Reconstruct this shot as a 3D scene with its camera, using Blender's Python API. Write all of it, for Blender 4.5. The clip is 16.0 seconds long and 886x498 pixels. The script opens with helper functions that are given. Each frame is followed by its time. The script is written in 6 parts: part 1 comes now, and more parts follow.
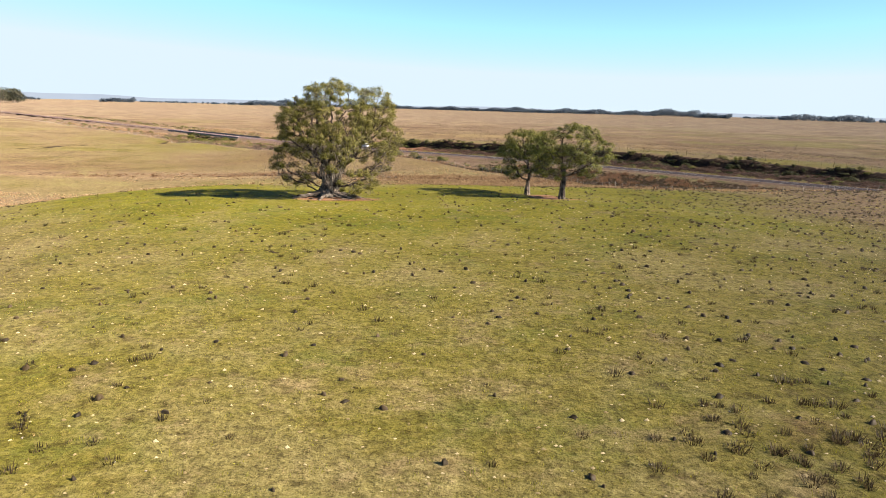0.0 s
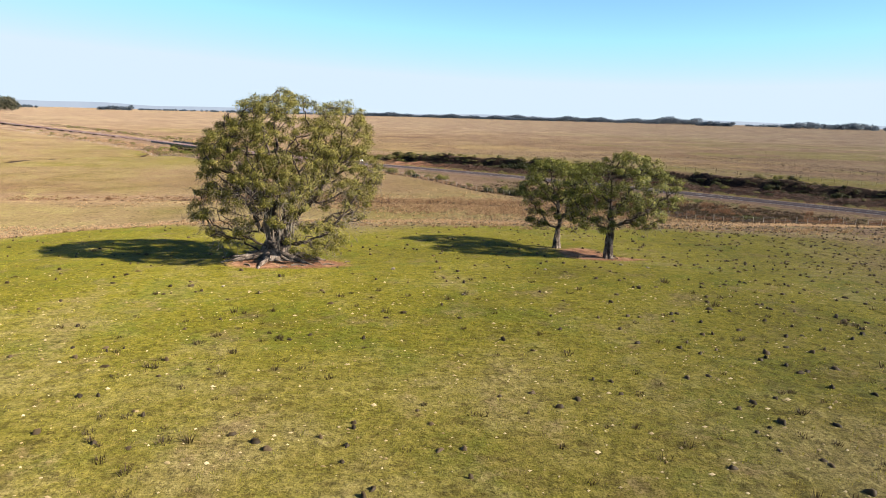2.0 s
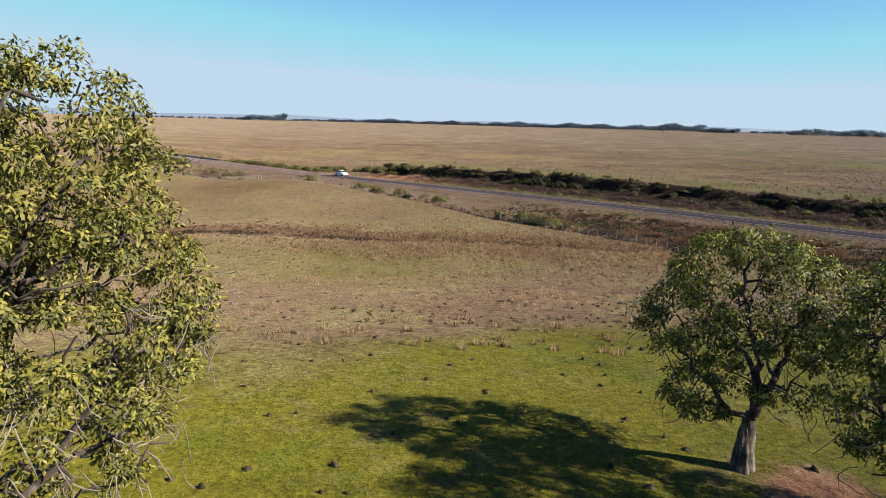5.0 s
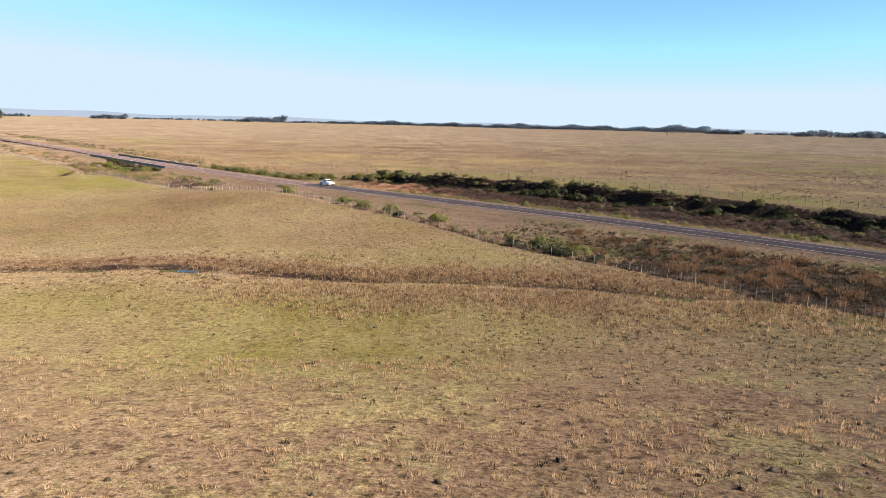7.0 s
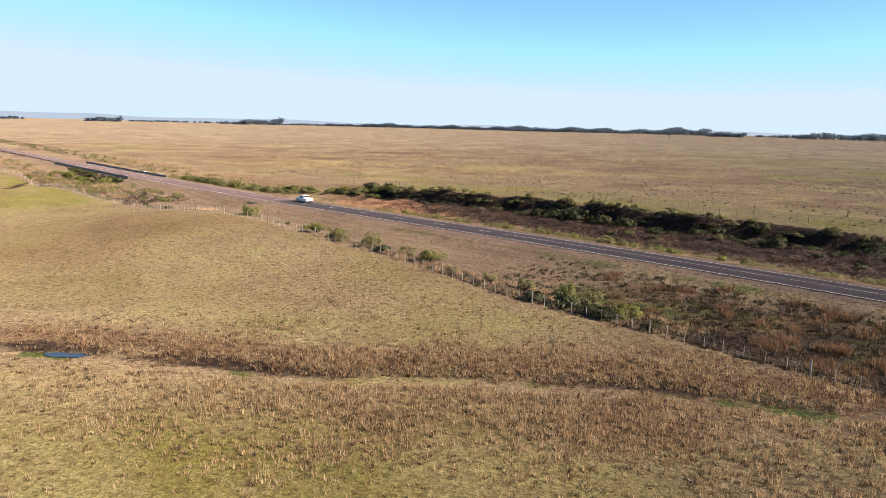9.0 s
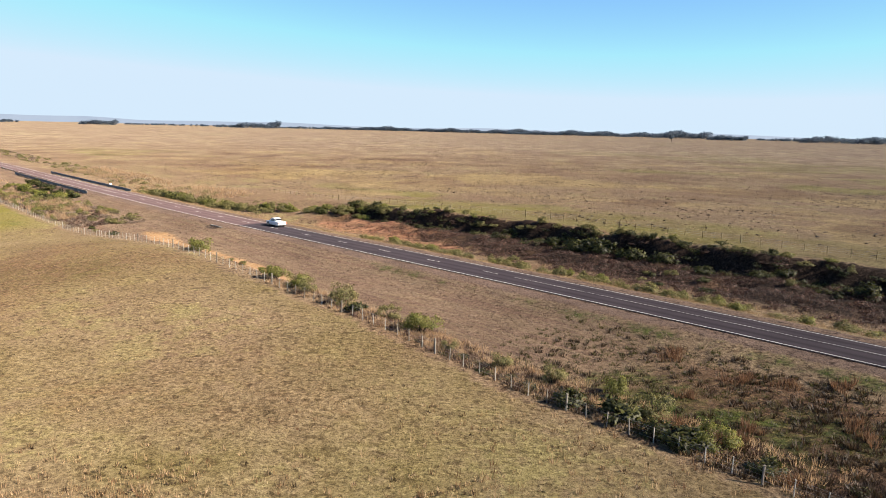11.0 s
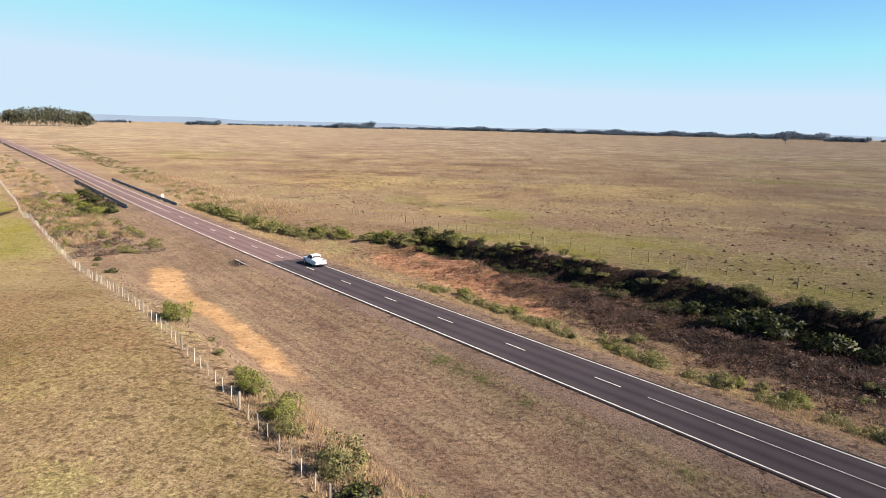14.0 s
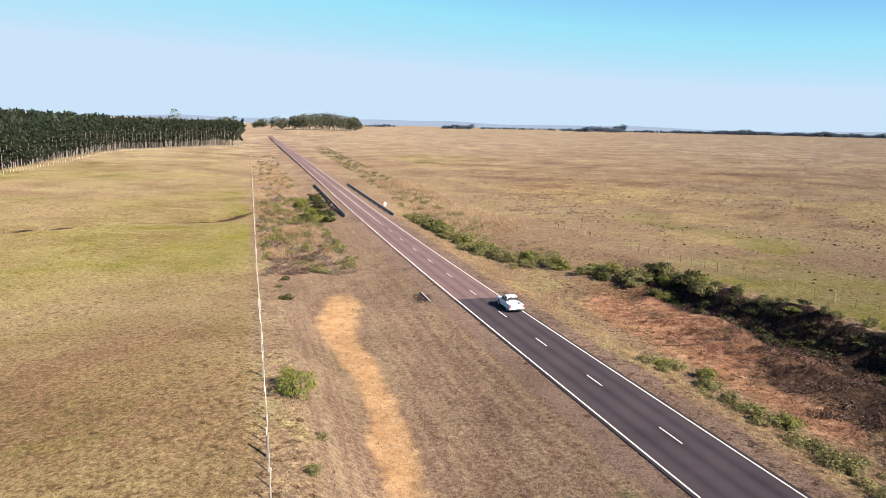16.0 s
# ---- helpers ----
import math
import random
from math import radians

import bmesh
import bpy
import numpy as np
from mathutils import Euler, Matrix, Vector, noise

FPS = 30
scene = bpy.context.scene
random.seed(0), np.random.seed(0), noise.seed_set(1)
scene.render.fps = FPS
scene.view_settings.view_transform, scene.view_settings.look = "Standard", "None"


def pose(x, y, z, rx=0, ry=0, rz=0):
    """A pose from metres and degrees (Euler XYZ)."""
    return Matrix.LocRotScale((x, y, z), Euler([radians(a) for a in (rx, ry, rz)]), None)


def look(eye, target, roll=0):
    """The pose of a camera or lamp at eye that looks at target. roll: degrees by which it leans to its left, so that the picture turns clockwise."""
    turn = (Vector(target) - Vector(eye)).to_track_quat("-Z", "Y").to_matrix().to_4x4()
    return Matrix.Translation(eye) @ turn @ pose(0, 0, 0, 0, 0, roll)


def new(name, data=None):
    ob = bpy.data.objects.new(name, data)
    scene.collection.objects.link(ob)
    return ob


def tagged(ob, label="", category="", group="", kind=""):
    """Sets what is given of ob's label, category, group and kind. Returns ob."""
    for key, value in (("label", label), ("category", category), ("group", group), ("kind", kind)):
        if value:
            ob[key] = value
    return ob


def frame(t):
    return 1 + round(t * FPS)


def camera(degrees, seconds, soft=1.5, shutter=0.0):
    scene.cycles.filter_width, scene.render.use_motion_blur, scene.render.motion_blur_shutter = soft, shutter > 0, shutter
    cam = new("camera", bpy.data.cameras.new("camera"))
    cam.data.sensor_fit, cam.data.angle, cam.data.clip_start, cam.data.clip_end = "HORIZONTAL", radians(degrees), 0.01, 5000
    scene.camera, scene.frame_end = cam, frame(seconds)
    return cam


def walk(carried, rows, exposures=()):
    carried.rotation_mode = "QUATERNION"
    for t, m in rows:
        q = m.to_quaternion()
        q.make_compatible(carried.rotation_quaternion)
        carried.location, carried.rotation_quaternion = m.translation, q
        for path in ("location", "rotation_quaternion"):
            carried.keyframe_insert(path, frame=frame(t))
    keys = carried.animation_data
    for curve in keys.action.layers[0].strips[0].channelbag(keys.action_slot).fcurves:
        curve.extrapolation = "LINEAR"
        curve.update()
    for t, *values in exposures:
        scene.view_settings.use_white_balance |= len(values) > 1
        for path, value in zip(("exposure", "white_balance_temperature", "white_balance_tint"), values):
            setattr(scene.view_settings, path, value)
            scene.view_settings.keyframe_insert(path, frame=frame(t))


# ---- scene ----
cam = camera(64.4, 16.0, 0.5)
METRES, EYE, TILT, LEAN, TURN = 218.5, 22.8, 1.2, -2.1, 0.0
ROWS = [
    (0.0, 0.0, 0.0, 0.0, -0.13, -12.63, 0.59),
    (0.5, 0.0003, 0.0275, 0.0001, -0.09, -12.53, 0.58),
    (1.0, 0.0007, 0.0572, 0.0013, -0.1, -12.34, 0.6),
    (1.5, 0.0011, 0.0886, 0.0023, -0.09, -12.17, 0.6),
    (2.0, 0.0015, 0.1203, 0.003, -0.1, -12.03, 0.59),
    (2.5, 0.0019, 0.154, 0.0035, -0.08, -11.9, 0.57),
    (3.0, 0.0023, 0.1864, 0.0032, -0.06, -11.8, 0.56),
    (3.5, 0.0026, 0.2175, 0.0022, -0.06, -11.72, 0.51),
    (4.0, 0.003, 0.2509, 0.0005, -0.04, -11.63, 0.57),
    (4.5, 0.0033, 0.2849, -0.0015, -0.04, -11.55, 0.57),
    (5.0, 0.0035, 0.3194, -0.0038, -0.04, -11.5, 0.61),
    (7.5, 0.0064, 0.4819, -0.0073, 0.06, -11.32, 0.69),
    (8.0, 0.0071, 0.5153, -0.0072, 0.03, -11.28, 0.69),
    (8.5, 0.0075, 0.5488, -0.0067, -0.0, -11.23, 0.66),
    (9.0, 0.0081, 0.5837, -0.0048, -0.05, -11.18, 0.69),
    (9.5, 0.0087, 0.6142, -0.0029, -0.09, -11.12, 0.68),
    (12.0, 0.0117, 0.767, 0.0004, -0.16, -10.92, 0.69),
    (12.5, 0.0121, 0.7966, 0.0008, 0.66, -10.94, 0.67),
    (13.0, 0.0124, 0.8264, 0.0016, 2.81, -10.92, 0.74),
    (13.5, 0.0125, 0.856, 0.0027, 5.12, -10.9, 0.77),
    (14.0, 0.0122, 0.8809, 0.0031, 7.38, -10.86, 0.81),
    (14.5, 0.0113, 0.9105, 0.0033, 10.93, -10.81, 0.89),
    (15.0, 0.0097, 0.9385, 0.0032, 16.03, -10.69, 0.99),
    (15.5, 0.0067, 0.9697, 0.0032, 21.93, -10.46, 1.14),
    (16.0, 0.0025, 0.9989, 0.0038, 27.32, -10.23, 1.2),
]

EXPOSURES = [(0.0, 2.12, 6650, 12), (1.0, 2.12, 6650, 12), (2.0, 2.05, 6500, 12), (3.0, 1.8, 6150, 11), (4.5, 1.7, 6050, 10), (5.2, 1.72, 6050, 10), (7.5, 2.04, 6400, 12), (12.0, 1.95, 6300, 12), (14.0, 1.92, 6200, 11), (16.0, 1.86, 6050, 11)]
walk(cam, [(t, pose(0, 0, EYE, TILT, LEAN, TURN) @ pose(METRES * x, METRES * y, METRES * z, 90 + pitch, roll, yaw)) for t, x, y, z, yaw, pitch, roll in ROWS], EXPOSURES)

# ---- light: clear afternoon sky and one sun ----
SUN_ELEVATION, SUN_AZIMUTH = radians(32), radians(108)
world = bpy.data.worlds.new("clear_sky")
scene.world = world
world.use_nodes = True
wn = world.node_tree.nodes
sky = wn.new("ShaderNodeTexSky")
sky.sky_type = "NISHITA"
sky.sun_disc = False
sky.sun_elevation, sky.sun_rotation = SUN_ELEVATION, SUN_AZIMUTH
sky.altitude, sky.air_density, sky.dust_density, sky.ozone_density = 0, 0.6, 0.0, 2.0
# bright cyan sky whose glow at the skyline stays pale blue
gain = wn.new("ShaderNodeMix")
gain.data_type, gain.blend_type = "RGBA", "MULTIPLY"
gain.inputs[0].default_value, gain.inputs[7].default_value = 1.0, (0.87, 1.11, 1.2, 1.0)
haze = wn.new("ShaderNodeMix")
haze.data_type, haze.blend_type = "RGBA", "DARKEN"
haze.inputs[0].default_value, haze.inputs[7].default_value = 1.0, (3.45, 4.25, 4.85, 1.0)
world.node_tree.links.new(sky.outputs[0], gain.inputs[6])
world.node_tree.links.new(gain.outputs[2], haze.inputs[6])
world.node_tree.links.new(haze.outputs[2], wn["Background"].inputs[0])
wn["Background"].inputs[1].default_value = 0.05
sun = new("sun", bpy.data.lights.new("sun", "SUN"))
sun.data.energy, sun.data.angle, sun.data.color = 5.0, radians(0.6), (1.0, 0.87, 0.70)
toward = Vector((math.sin(SUN_AZIMUTH) * math.cos(SUN_ELEVATION), math.cos(SUN_AZIMUTH) * math.cos(SUN_ELEVATION), math.sin(SUN_ELEVATION)))
sun.matrix_world = look(toward * 300, (0, 0, 0))

# ---- materials ----
def material(name, rough=0.9, spec=0.2):
    m = bpy.data.materials.new(name)
    m.use_nodes = True
    b = m.node_tree.nodes["Principled BSDF"]
    b.inputs["Roughness"].default_value = rough
    b.inputs["Specular IOR Level"].default_value = spec
    b.inputs["Diffuse Roughness"].default_value = 1.0 if rough > 0.5 else 0.0
    return m, m.node_tree.nodes, m.node_tree.links, b


def node(nodes, kind, **values):
    n = nodes.new(kind)
    for key, value in values.items():
        n.inputs[key].default_value = value
    return n


def noise_of(nodes, links, scale, detail=4.0, rough=0.6, coord=None):
    n = node(nodes, "ShaderNodeTexNoise", Scale=scale, Detail=detail, Roughness=rough)
    if coord is not None:
        links.new(coord, n.inputs["Vector"])
    return n.outputs["Fac"]


def dim(stops, k):
    return [(p, tuple(c * k for c in col)) for p, col in stops]


def ramp(nodes, links, fac, stops):
    r = nodes.new("ShaderNodeValToRGB")
    e = r.color_ramp.elements
    e[0].position, e[0].color = stops[0][0], (*stops[0][1], 1)
    e[1].position, e[1].color = stops[1][0], (*stops[1][1], 1)
    for p, c in stops[2:]:
        e.new(p).color = (*c, 1)
    links.new(fac, r.inputs[0])
    return r.outputs[0]


def step(nodes, links, fac, low, high):
    r = nodes.new("ShaderNodeMapRange")
    r.interpolation_type = "SMOOTHSTEP"
    r.inputs[1].default_value, r.inputs[2].default_value = low, high
    links.new(fac, r.inputs[0])
    return r.outputs[0]


def mix(nodes, links, fac, a, b, blend="MIX"):
    m = nodes.new("ShaderNodeMix")
    m.data_type, m.blend_type = "RGBA", blend
    for sock, v in ((m.inputs[0], fac), (m.inputs[6], a), (m.inputs[7], b)):
        if isinstance(v, bpy.types.NodeSocket):
            links.new(v, sock)
        elif isinstance(v, (int, float)):
            sock.default_value = v
        else:
            sock.default_value = (*v, 1)
    return m.outputs[2]


def maths(nodes, links, op, a, b):
    m = nodes.new("ShaderNodeMath")
    m.operation = op
    for sock, v in ((m.inputs[0], a), (m.inputs[1], b)):
        if isinstance(v, bpy.types.NodeSocket):
            links.new(v, sock)
        else:
            sock.default_value = v
    return m.outputs[0]


def bump(nodes, links, bsdf, height, strength, distance):
    b = node(nodes, "ShaderNodeBump", Strength=strength, Distance=distance)
    links.new(height, b.inputs["Height"])
    links.new(b.outputs[0], bsdf.inputs["Normal"])


def ground_material():
    m, N, L, b = material("pasture_ground", 0.95, 0.1)
    co = N.new("ShaderNodeTexCoord").outputs["Object"]
    zone = N.new("ShaderNodeAttribute")
    zone.attribute_name = "zone"
    split = N.new("ShaderNodeSeparateColor")
    L.new(zone.outputs["Color"], split.inputs[0])
    green, soil, lush = split.outputs[0], split.outputs[1], split.outputs[2]
    bare = zone.outputs["Alpha"]
    cover = N.new("ShaderNodeAttribute")
    cover.attribute_name = "cover"
    split2 = N.new("ShaderNodeSeparateColor")
    L.new(cover.outputs["Color"], split2.inputs[0])
    peat_shade = cover.outputs["Alpha"]
    mown, straw, brown = split2.outputs[0], split2.outputs[1], split2.outputs[2]
    along = N.new("ShaderNodeMapping")
    along.vector_type = "TEXTURE"
    along.inputs["Rotation"].default_value = (0, 0, math.atan2(0.737, -0.676))
    along.inputs["Scale"].default_value = (22, 0.9, 1)
    L.new(co, along.inputs[0])
    swath = noise_of(N, L, 1.0, 4, 0.65, along.outputs[0])
    fine = noise_of(N, L, 2.6, 6, 0.7, co)
    clump = noise_of(N, L, 0.6, 5, 0.72, co)
    patch = noise_of(N, L, 0.085, 5, 0.68, co)
    broad = noise_of(N, L, 0.011, 5, 0.62, co)
    speck = noise_of(N, L, 7.0, 4, 0.85, co)

    def blend(amount, wobble, k, low, high):
        return step(N, L, maths(N, L, "ADD", amount, maths(N, L, "MULTIPLY", maths(N, L, "SUBTRACT", wobble, 0.5), k)), low, high)

    dry = ramp(N, L, fine, [(0.32, (0.17, 0.115, 0.07)), (0.5, (0.40, 0.292, 0.2)), (0.68, (0.60, 0.47, 0.335))])
    dry2 = ramp(N, L, fine, [(0.32, (0.17, 0.14, 0.072)), (0.5, (0.345, 0.292, 0.158)), (0.68, (0.53, 0.46, 0.272))])
    dry3 = ramp(N, L, fine, [(0.32, (0.16, 0.10, 0.07)), (0.5, (0.335, 0.22, 0.155)), (0.68, (0.50, 0.36, 0.26))])
    dry = mix(N, L, blend(broad, patch, 0.5, 0.44, 0.6), dry, dry3)
    dry = mix(N, L, blend(patch, clump, 0.4, 0.49, 0.66), dry, dry2)
    grass = ramp(N, L, fine, [(0.3, (0.155, 0.16, 0.012)), (0.5, (0.256, 0.253, 0.02)), (0.7, (0.385, 0.35, 0.05))])
    grass2 = ramp(N, L, fine, [(0.32, (0.15, 0.13, 0.045)), (0.5, (0.275, 0.25, 0.088)), (0.68, (0.41, 0.37, 0.155))])
    tired = maths(N, L, "ADD", patch, maths(N, L, "MULTIPLY", maths(N, L, "SUBTRACT", 0.72, green), 0.55))
    vivid = ramp(N, L, fine, [(0.3, (0.125, 0.157, 0.010)), (0.5, (0.2, 0.23, 0.016)), (0.7, (0.295, 0.30, 0.036))])
    meadow = noise_of(N, L, 0.19, 4, 0.62, co)
    grass = mix(N, L, blend(meadow, clump, 0.5, 0.5, 0.66), grass, vivid)
    grass = mix(N, L, blend(tired, clump, 0.6, 0.42, 0.7), grass, grass2)
    worn = ramp(N, L, fine, [(0.3, (0.17, 0.12, 0.08)), (0.5, (0.31, 0.235, 0.15)), (0.7, (0.43, 0.34, 0.23))])
    grass = mix(N, L, maths(N, L, "MULTIPLY", blend(noise_of(N, L, 0.33, 5, 0.7, co), speck, 0.5, 0.54, 0.7), 0.55), grass, worn)
    col = mix(N, L, blend(green, clump, 0.35, 0.15, 0.85), dry, grass)
    pale = ramp(N, L, fine, [(0.32, (0.27, 0.20, 0.10)), (0.5, (0.45, 0.34, 0.185)), (0.68, (0.60, 0.48, 0.29))])
    col = mix(N, L, blend(straw, clump, 1.0, 0.3, 0.75), col, pale)
    umber = ramp(N, L, fine, [(0.32, (0.09, 0.052, 0.03)), (0.5, (0.23, 0.138, 0.085)), (0.68, (0.40, 0.26, 0.17))])
    col = mix(N, L, blend(brown, clump, 0.8, 0.3, 0.8), col, umber)
    hay = ramp(N, L, fine, [(0.32, (0.125, 0.077, 0.058)), (0.5, (0.28, 0.184, 0.137)), (0.68, (0.43, 0.31, 0.24))])
    chaff = ramp(N, L, fine, [(0.32, (0.22, 0.158, 0.105)), (0.5, (0.37, 0.278, 0.19)), (0.68, (0.51, 0.405, 0.29))])
    hay = mix(N, L, maths(N, L, "MULTIPLY", step(N, L, swath, 0.42, 0.58), 0.75), hay, chaff)
    calm_mown = maths(N, L, "SUBTRACT", 1.0, maths(N, L, "MULTIPLY", step(N, L, mown, 0.2, 0.7), 0.7))
    col = mix(N, L, blend(mown, clump, 0.5, 0.3, 0.7), col, hay)
    lushc = ramp(N, L, fine, [(0.32, (0.035, 0.055, 0.012)), (0.5, (0.10, 0.14, 0.024)), (0.68, (0.22, 0.22, 0.06))])
    col = mix(N, L, blend(lush, clump, 1.2, 0.3, 0.75), col, lushc)
    # far plain: pinkish, fine-grained, and paled by haze put into its colour
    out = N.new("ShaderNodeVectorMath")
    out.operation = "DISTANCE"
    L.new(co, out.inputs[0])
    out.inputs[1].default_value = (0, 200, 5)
    hazed_plain = ramp(N, L, patch, [(0.34, (0.35, 0.26, 0.21)), (0.5, (0.47, 0.375, 0.31)), (0.66, (0.57, 0.475, 0.395))])
    col = mix(N, L, maths(N, L, "MULTIPLY", step(N, L, out.outputs["Value"], 130, 900), 0.75), col, hazed_plain)
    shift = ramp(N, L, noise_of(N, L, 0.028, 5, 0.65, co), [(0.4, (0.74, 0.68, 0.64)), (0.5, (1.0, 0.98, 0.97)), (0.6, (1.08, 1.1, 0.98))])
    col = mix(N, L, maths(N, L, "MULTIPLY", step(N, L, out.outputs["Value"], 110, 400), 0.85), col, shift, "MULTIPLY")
    earth = ramp(N, L, clump, [(0.3, (0.56, 0.33, 0.165)), (0.5, (0.62, 0.395, 0.22)), (0.7, (0.66, 0.46, 0.29))])
    loam = ramp(N, L, clump, [(0.3, (0.20, 0.095, 0.06)), (0.5, (0.42, 0.22, 0.145)), (0.7, (0.64, 0.41, 0.29))])
    earth = mix(N, L, step(N, L, mown, 0.1, 0.5), loam, earth)
    col = mix(N, L, blend(soil, clump, 0.7, 0.3, 0.75), col, earth)
    gravel = ramp(N, L, speck, [(0.3, (0.17, 0.115, 0.095)), (0.6, (0.32, 0.23, 0.195)), (0.8, (0.45, 0.35, 0.30))])
    col = mix(N, L, blend(bare, fine, 0.8, 0.3, 0.7), col, gravel)
    # near-black earth: real wet ground, and shade painted on the bank
    sod_shade = ramp(N, L, fine, [(0.32, (0.018, 0.012, 0.010)), (0.5, (0.06, 0.038, 0.03)), (0.68, (0.14, 0.09, 0.07))])
    col = mix(N, L, blend(peat_shade, clump, 0.9, 0.3, 0.7), col, sod_shade)
    flecks = ramp(N, L, speck, [(0.37, (0.34, 0.31, 0.28)), (0.46, (0.92, 0.91, 0.89)), (0.64, (1.34, 1.33, 1.28))])
    calm = maths(N, L, "MULTIPLY", calm_mown, maths(N, L, "SUBTRACT", 1.0, maths(N, L, "MULTIPLY", green, 0.5)))
    col = mix(N, L, maths(N, L, "MULTIPLY", maths(N, L, "ADD", calm, 1.0), 0.5), col, flecks, "MULTIPLY")
    mottle = ramp(N, L, clump, [(0.34, (0.74, 0.72, 0.69)), (0.47, (0.97, 0.97, 0.96)), (0.66, (1.14, 1.14, 1.12))])
    col = mix(N, L, calm, col, mottle, "MULTIPLY")
    drift = ramp(N, L, patch, [(0.36, (0.8, 0.79, 0.77)), (0.5, (1.0, 1.0, 1.0)), (0.64, (1.14, 1.13, 1.12))])
    col = mix(N, L, 1.0, col, drift, "MULTIPLY")
    # tussocks: low domes, shade in their gaps painted dark, thickest in the dry grass
    warp = N.new("ShaderNodeMix")
    warp.data_type, warp.blend_type = "RGBA", "ADD"
    warp.inputs[0].default_value = 0.45
    L.new(co, warp.inputs[6])
    wander = node(N, "ShaderNodeTexNoise", Scale=1.3, Detail=2.0)
    L.new(co, wander.inputs["Vector"])
    L.new(wander.outputs["Color"], warp.inputs[7])
    cell = node(N, "ShaderNodeTexVoronoi", Scale=1.9)
    L.new(warp.outputs[2], cell.inputs["Vector"])
    gaps = ramp(N, L, cell.outputs["Distance"], [(0.1, (1.18, 1.17, 1.15)), (0.45, (1.04, 1.04, 1.02)), (0.75, (0.78, 0.75, 0.7))])
    shaggy = maths(N, L, "MULTIPLY", step(N, L, noise_of(N, L, 0.16, 3, 0.6, co), 0.3, 0.62), maths(N, L, "MULTIPLY", calm_mown, maths(N, L, "SUBTRACT", 1.0, maths(N, L, "MULTIPLY", green, 0.75))))
    col = mix(N, L, shaggy, col, gaps, "MULTIPLY")
    dots = ramp(N, L, noise_of(N, L, 1.15, 3, 0.55, co), [(0.35, (0.34, 0.30, 0.26)), (0.42, (1.0, 1.0, 1.0))])
    col = mix(N, L, maths(N, L, "MULTIPLY", calm_mown, maths(N, L, "SUBTRACT", 0.9, maths(N, L, "MULTIPLY", green, 0.7))), col, dots, "MULTIPLY")
    # ragged single tufts of two sizes, some cells only
    for scale, near, some, depth in ((1.7, 0.34, 0.62, 0.75), (0.62, 0.24, 0.6, 0.8), (3.6, 0.4, 0.5, 0.55)):
        tuft = node(N, "ShaderNodeTexVoronoi", Scale=scale)
        L.new(warp.outputs[2], tuft.inputs["Vector"])
        pick = N.new("ShaderNodeSeparateColor")
        L.new(tuft.outputs["Color"], pick.inputs[0])
        ragged = maths(N, L, "ADD", tuft.outputs["Distance"], maths(N, L, "MULTIPLY", maths(N, L, "SUBTRACT", speck, 0.5), 0.5))
        spot = maths(N, L, "SUBTRACT", 1.0, step(N, L, ragged, near * 0.55, near))
        spot = maths(N, L, "MULTIPLY", spot, maths(N, L, "MULTIPLY", step(N, L, pick.outputs[0], some, some + 0.15), calm))
        shade = mix(N, L, pick.outputs[1], (0.22, 0.18, 0.14), (0.6, 0.52, 0.44))
        col = mix(N, L, maths(N, L, "MULTIPLY", spot, depth), col, shade, "MULTIPLY")
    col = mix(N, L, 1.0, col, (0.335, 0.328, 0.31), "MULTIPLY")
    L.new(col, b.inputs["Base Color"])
    h = maths(N, L, "ADD", maths(N, L, "MULTIPLY", clump, 1.4), maths(N, L, "ADD", fine, maths(N, L, "MULTIPLY", speck, 0.35)))
    h = maths(N, L, "SUBTRACT", h, maths(N, L, "MULTIPLY", maths(N, L, "MULTIPLY", cell.outputs["Distance"], shaggy), 0.8))
    bump(N, L, b, h, 1.0, 0.14)
    return m


def asphalt_material(name, dark, light):
    m, N, L, b = material(name, 0.9, 0.04)
    co = N.new("ShaderNodeTexCoord").outputs["Object"]
    tracks = N.new("ShaderNodeUVMap")
    tracks.uv_map = "across"
    sep = N.new("ShaderNodeSeparateXYZ")
    L.new(tracks.outputs[0], sep.inputs[0])
    wave = maths(N, L, "ABSOLUTE", maths(N, L, "SINE", maths(N, L, "MULTIPLY", sep.outputs[0], 12.566), 0), 0)
    grain = noise_of(N, L, 14, 3, 0.8, co)
    blot = noise_of(N, L, 0.25, 4, 0.6, co)
    f = maths(N, L, "ADD", maths(N, L, "MULTIPLY", grain, 0.5), maths(N, L, "ADD", maths(N, L, "MULTIPLY", blot, 0.35), maths(N, L, "MULTIPLY", wave, 0.22)))
    L.new(ramp(N, L, f, dim([(0.3, dark), (0.8, light)], 0.47)), b.inputs["Base Color"])
    bump(N, L, b, grain, 0.3, 0.01)
    return m


